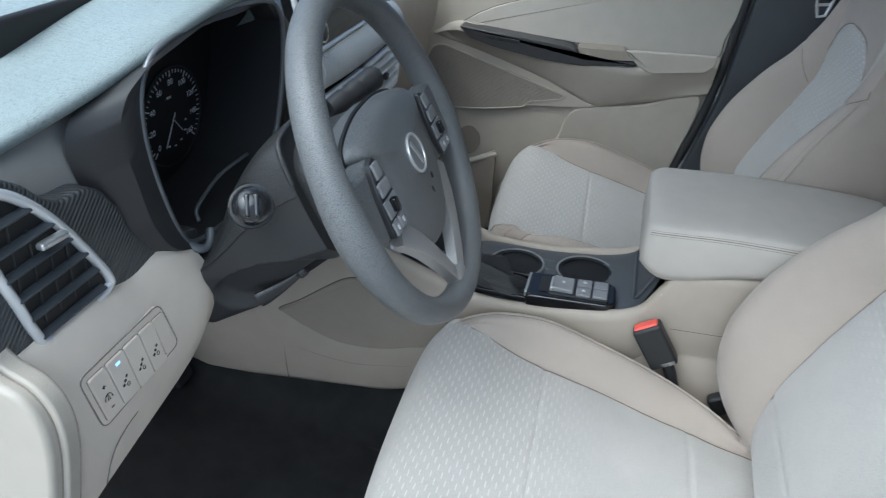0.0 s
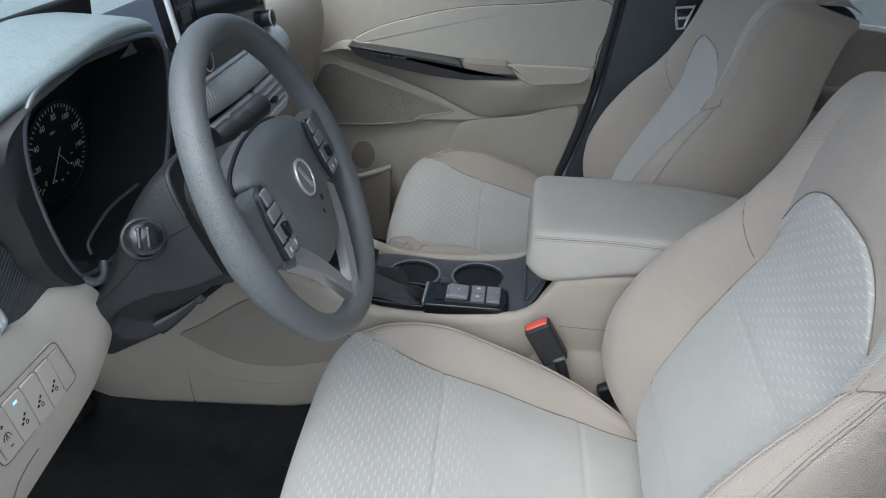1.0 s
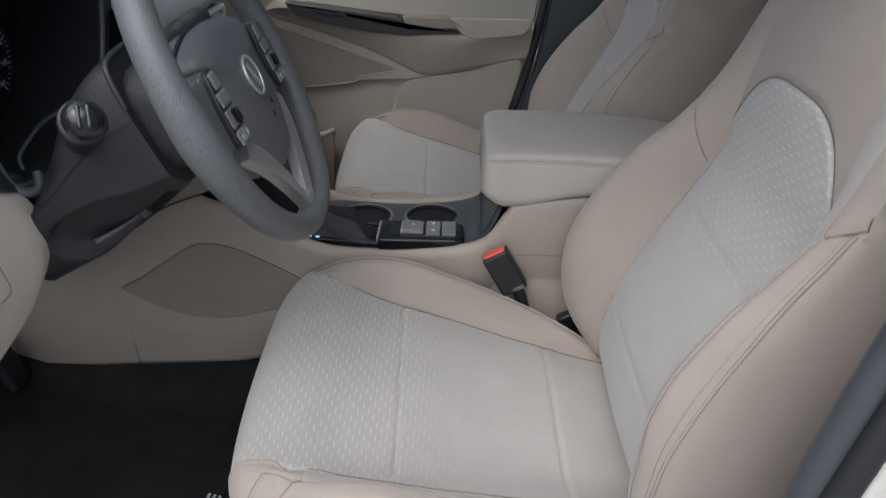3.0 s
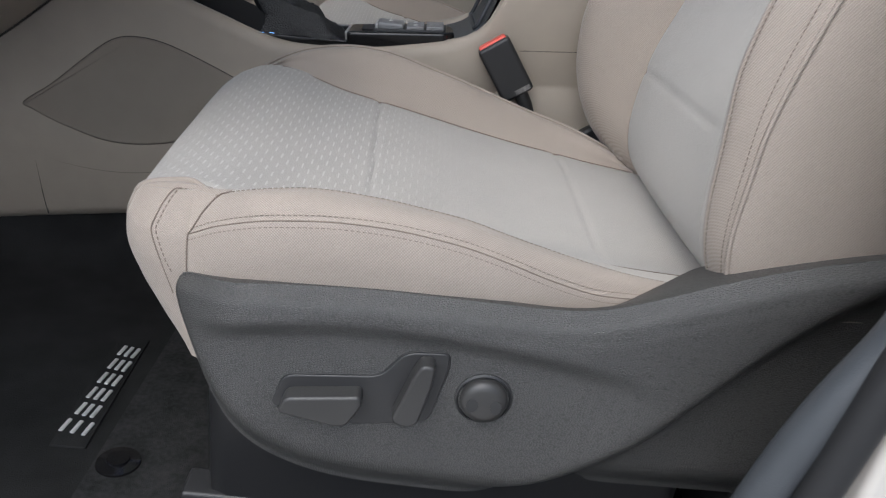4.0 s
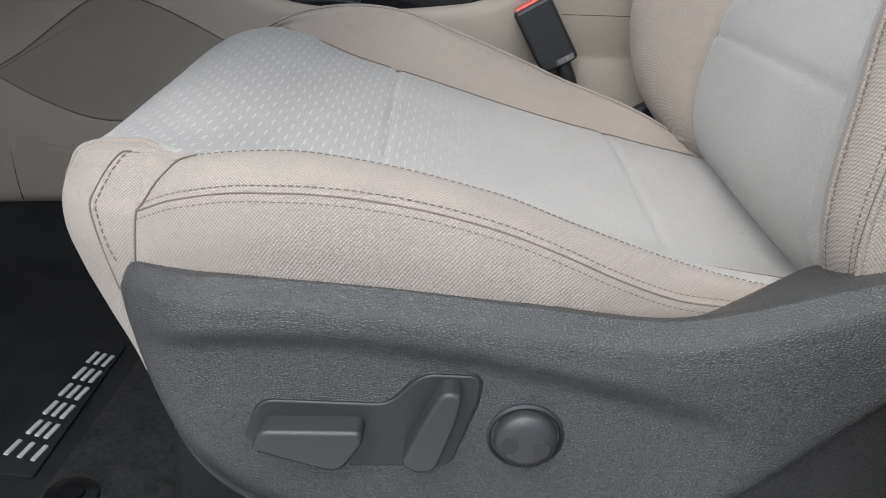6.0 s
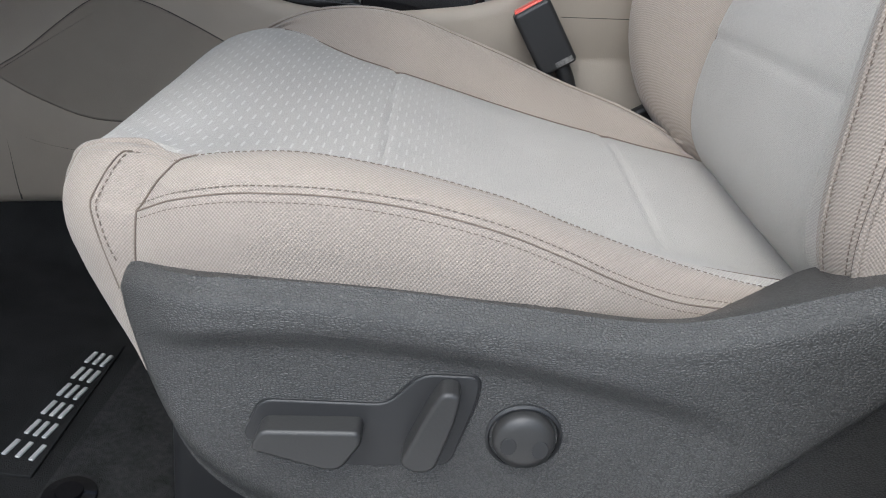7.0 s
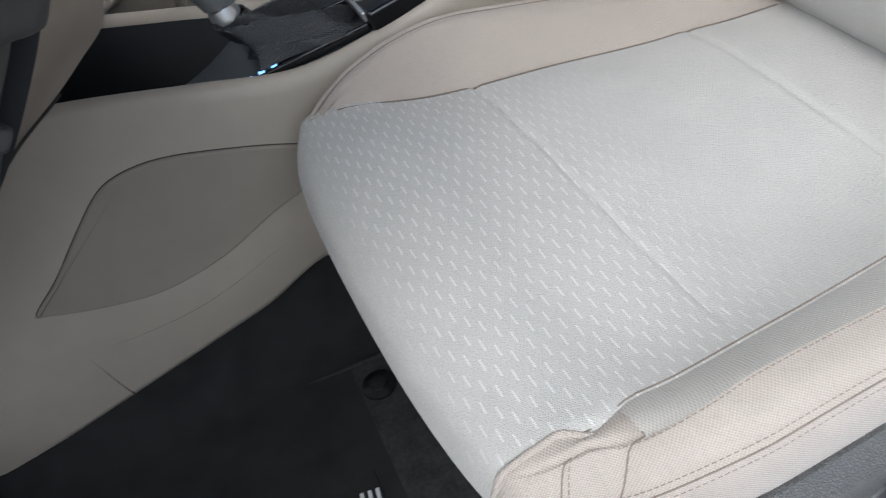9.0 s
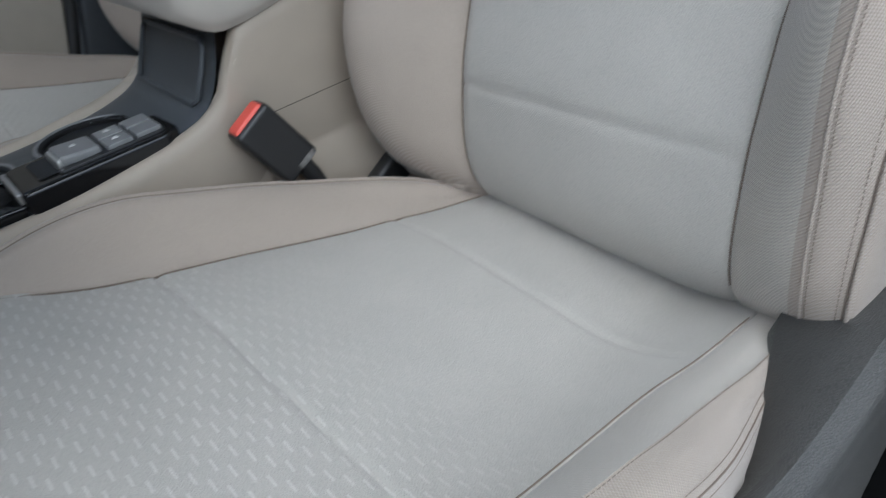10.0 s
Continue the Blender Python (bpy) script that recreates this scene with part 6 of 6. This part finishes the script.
sp = [(-0.426, 0.745), (-0.405, 0.803), (-0.38, 0.812), (-0.264, 0.786), (-0.072, 0.742), (-0.082, 0.732), (-0.157, 0.711), (-0.167, 0.696), (-0.258, 0.674), (-0.373, 0.656), (-0.44, 0.655)]
part("speaker_grille", prism(rounded(sp, 0.012), 0.004, DM @ pose(0, 0, 0.0135), 0.002), GRILLE, door, "pierced beige speaker grille")
part("grille_rim", tube([DM @ Vector((x, y, 0.0165)) for x, y in rounded(sp, 0.012)], 0.0022, 6, closed=True), BEIGE_DOOR, door)
part("lower_inset", prism(smooth_outline([(-0.045, 0.712), (0.10, 0.752), (0.225, 0.795), (0.205, 0.62), (0.165, 0.42), (-0.05, 0.40), (-0.20, 0.44), (-0.115, 0.60), (-0.075, 0.63)], 60), 0.012, DM, 0.006), BEIGE_DOOR, door, "pale beige lower inset")
part("pocket_rim", tube(spline([(-0.50, 0.965, 0.505), (-0.42, 0.955, 0.512), (-0.36, 0.952, 0.520), (-0.28, 0.955, 0.540), (-0.21, 0.965, 0.572)], 30), 0.008, 10), BEIGE_DOOR, door, "pale beige pocket rim")
part("pocket_front", prism(rounded([(-0.55, 0.36), (-0.20, 0.36), (-0.21, 0.565), (-0.36, 0.515), (-0.55, 0.495)], 0.01), 0.006, DM @ pose(0, 0, 0.038), 0.002), BEIGE_DARK, door, "beige door pocket front")
# thin dark oval stands in for the shadow inside the bottle recess
part("bottle_recess_shade", prism(oval(0.030, 0.038), 0.003, DM @ pose(-0.292, 0.578, 0.001), 0.0), GAP_LIGHT, door, "flat darker oval painted as the bottle recess shadow")
part("window_sill", box((-0.25, 1.02, 1.02), (1.0, 0.05, 0.04), 0.01, (0, -7, 0)), BLACK, door, "black window seal")
pane = part("window_pane", box((-0.25, 1.06, 1.25), (1.0, 0.004, 0.46), 0), GLASS, door, "clear side window")
pane.visible_shadow = False

# far pillar, belt and rear door
pil = thing("pillar", (0.4, 1.02, 0.4), "charcoal pillar trim with hanging seat belt", "pillar", kind="structure")
part("pillar_trim", prism(rounded([(0.215, 0.545), (0.262, 0.80), (0.275, 1.05), (0.29, 1.55), (0.62, 1.55), (0.60, 0.35), (0.17, 0.35)], 0.015), 0.03, DM @ pose(0, 0, -0.015), 0.01), CHARCOAL, pil, "charcoal plastic pillar trim")
part("door_seal", tube(spline([(0.155, 0.99, 0.40), (0.197, 0.988, 0.555), (0.244, 0.985, 0.785), (0.262, 0.985, 1.05), (0.285, 0.99, 1.50)], 30), 0.010, 8), RUBBER, pil, "black door seal")
belt = thing("seat_belt", (0.40, 0.975, 1.04), "grey seat belt tongue on black webbing", "seat belt")
part("webbing", box((0.43, 0.978, 1.27), (0.048, 0.0016, 0.46), 0.0005, (0, 6, 0)), BLACK, belt, "black webbing")
part("belt_tongue", tube([(0.386, 0.972, 1.052), (0.424, 0.972, 1.060), (0.418, 0.972, 1.035), (0.414, 0.972, 1.012), (0.400, 0.972, 1.008), (0.392, 0.972, 1.030)], 0.0035, 6, closed=True), TONGUE, belt, "pale grey metal tongue")
part("tongue_bar", box((0.405, 0.972, 1.033), (0.024, 0.003, 0.006), 0.001, (0, -12, 0)), TONGUE, belt)
rd = thing("door_2", (1.0, 1.02, 0.5), "beige rear door panel behind the front seat", "door", kind="structure")
part("door_skin", prism(rounded([(0.60, 0.34), (1.6, 0.34), (1.6, 1.06), (0.60, 1.06)], 0.02), 0.05, DM @ pose(0, 0, -0.05), 0.004), BEIGE_DOOR, rd)
part("door_armrest", box((1.0, 0.985, 0.90), (0.7, 0.04, 0.06), 0.015), BEIGE_DARK, rd)
rp = part("window_pane", box((1.1, 1.06, 1.28), (0.95, 0.004, 0.44), 0), TINTED, rd, "tinted side window")
rp.visible_shadow = False
bench = thing("rear_seat", (1.15, YM, 0.35), "beige rear bench seat", "car seat")
part("bench_cushion", box((1.15, YM, 0.52), (0.46, 1.22, 0.16), 0.05, (0, 6, 0), 3), VINYL, bench)
part("bench_back", box((1.42, YM, 0.86), (0.16, 1.22, 0.66), 0.05, (0, 18, 0), 3), VINYL, bench)

# out of view: closes the near side and blocks light from the left rear
wall = thing("wall_near", (1.1, -0.40, 0.3), "unseen beige closed rear door, added to keep the rear dark", "door", kind="structure")
part("door_skin", box((1.22, -0.39, 0.68), (0.84, 0.04, 0.74), 0.01), BEIGE_DOOR, wall)
part("window_pane", box((1.22, -0.39, 1.27), (0.84, 0.004, 0.44), 0), TINTED, wall, "tinted side window").visible_shadow = False
single("window_back", box((1.62, YM, 1.29), (0.006, 1.5, 0.46), 0), TINTED, "tinted rear window", "window", kind="structure").visible_shadow = False

# ---------- near door opening: pillar skin, seal, sticker ----------
body = thing("pillar_near", (0.45, -0.42, 0.3), "white painted door pillar with charcoal trim and rubber seal", "pillar", kind="structure")
NM = Matrix(((1, 0, 0, 0), (0, 0, -1, -0.40), (0, 1, 0, 0), (0, 0, 0, 1)))
part("pillar_skin", prism(rounded([(0.326, 0.20), (0.341, 0.62), (0.353, 0.72), (0.361, 0.80), (0.372, 0.90), (0.43, 1.50), (0.80, 1.50), (0.80, 0.20)], 0.01), 0.05, NM @ pose(0, 0, -0.03), 0.006), WHITE, body, "white painted pillar")
part("pillar_trim", tube(spline([(0.270, -0.396, 0.40), (0.300, -0.396, 0.54), (0.318, -0.396, 0.60), (0.342, -0.396, 0.66), (0.347, -0.396, 0.72), (0.346, -0.396, 0.80), (0.350, -0.396, 0.90), (0.372, -0.396, 1.10), (0.425, -0.39, 1.50)], 50), 0.0135, 14), CHARCOAL, body, "charcoal pillar trim")
part("door_seal", tube(spline([(0.295, -0.413, 0.40), (0.329, -0.413, 0.62), (0.343, -0.413, 0.70), (0.348, -0.413, 0.77), (0.355, -0.413, 0.84), (0.382, -0.413, 1.10), (0.434, -0.408, 1.50)], 50), 0.011, 12), RUBBER, body, "black rubber door seal")
stk = part("sticker", box((0.424, -0.4212, 0.640), (0.05, 0.0006, 0.05), 0), PALE, body, "small printed sticker")
for k in range(5):
    part("sticker_bar", box((0.424, -0.4218, 0.655 - 0.008 * k), (0.040 - 0.006 * (k % 3), 0.0004, 0.003), 0), BLACK if k != 2 else YELLOW, stk)

# ---------- floor mats and pedals ----------
def build_mat(y0, label):
    m = thing("floor_mat", (-0.3, y0 - 0.035, 0.31), label, "floor mat", "floor mats")
    outline = rounded([(-0.53, y0 - 0.20), (-0.50, y0 + 0.235), (-0.10, y0 + 0.20), (-0.085, y0 - 0.10), (-0.105, y0 - 0.235), (-0.28, y0 - 0.27)], 0.03)
    tilt = pose(0, 0, 0.296, 0, 1.2, 0)
    part("mat_carpet", prism(outline, 0.010, tilt, 0.003), MAT_RUG, m, "black carpet mat")
    part("mat_edging", tube([tilt @ Vector((x, y, 0.008)) for x, y in outline], 0.004, 8, closed=True), MAT_RUG, m, "black stitched edging")
    for gy in (-0.14, 0.165):
        g = part("grommet", lathe([(0.010, 0.004), (0.0105, 0.0015), (0.020, 0.0), (0.021, -0.003)], tilt @ pose(-0.178, y0 + gy, 0.012), 28), GLOSS, m, "black plastic grommet")
    return m


driver_mat = build_mat(YC, "black carpet mat with a lettering patch before the seat")
build_mat(YC + 0.74, "plain black carpet mat before the passenger seat")
patch = part("badge_patch", box((-0.234, -0.066, 0.3125), (0.034, 0.196, 0.003), 0.001, (0, 1.2, 2)), CARPET, driver_mat, "black badge patch")
for k in range(6):
    y = -0.136 + 0.0275 * k
    long = 0.0275 if k == 0 else 0.0205
    for dx in (-0.5, 0.0, 0.5):
        part("badge_bar", box((-0.2335 + dx * (long - 0.004), y - dx * 0.003, 0.3146), (0.0042, 0.0195, 0.002), 0.0008, (0, 1.2, -6)), BADGE, patch, "silver badge bar")
pedals = thing("pedal_set", (-0.65, 0.10, 0.32), "black brake and accelerator pedals", "pedal")
part("brake_pad", box((-0.635, 0.075, 0.425), (0.02, 0.11, 0.055), 0.008, (0, -30, 0)), RUBBER, pedals, "black rubber brake pedal")
part("brake_arm", tube([(-0.645, 0.08, 0.44), (-0.70, 0.075, 0.56), (-0.74, 0.07, 0.70)], 0.009, 8), BLACK, pedals)
part("accelerator", box((-0.645, 0.185, 0.40), (0.018, 0.05, 0.14), 0.008, (0, -25, 0)), RUBBER, pedals, "black accelerator pedal")
for k in range(4):
    part("tread_rib", box((-0.627 - 0.004 * k, 0.075, 0.408 + 0.011 * k), (0.004, 0.095, 0.003), 0.001, (0, -30, 0)), BLACK, pedals)
# seat rail ends beside the mat
for y in (-0.22, 0.15):
    rail = thing("seat_rail", (0.1, y, 0.30), "dark metal seat rail on the carpet", "seat rail", "seat rails")
    part("rail", box((0.13, y, 0.325), (0.46, 0.035, 0.03), 0.004), BLACKISH, rail)
    part("rail_tip", box((-0.095, y, 0.318), (0.012, 0.030, 0.010), 0.002), CHROME, rail, "bright rail tip")
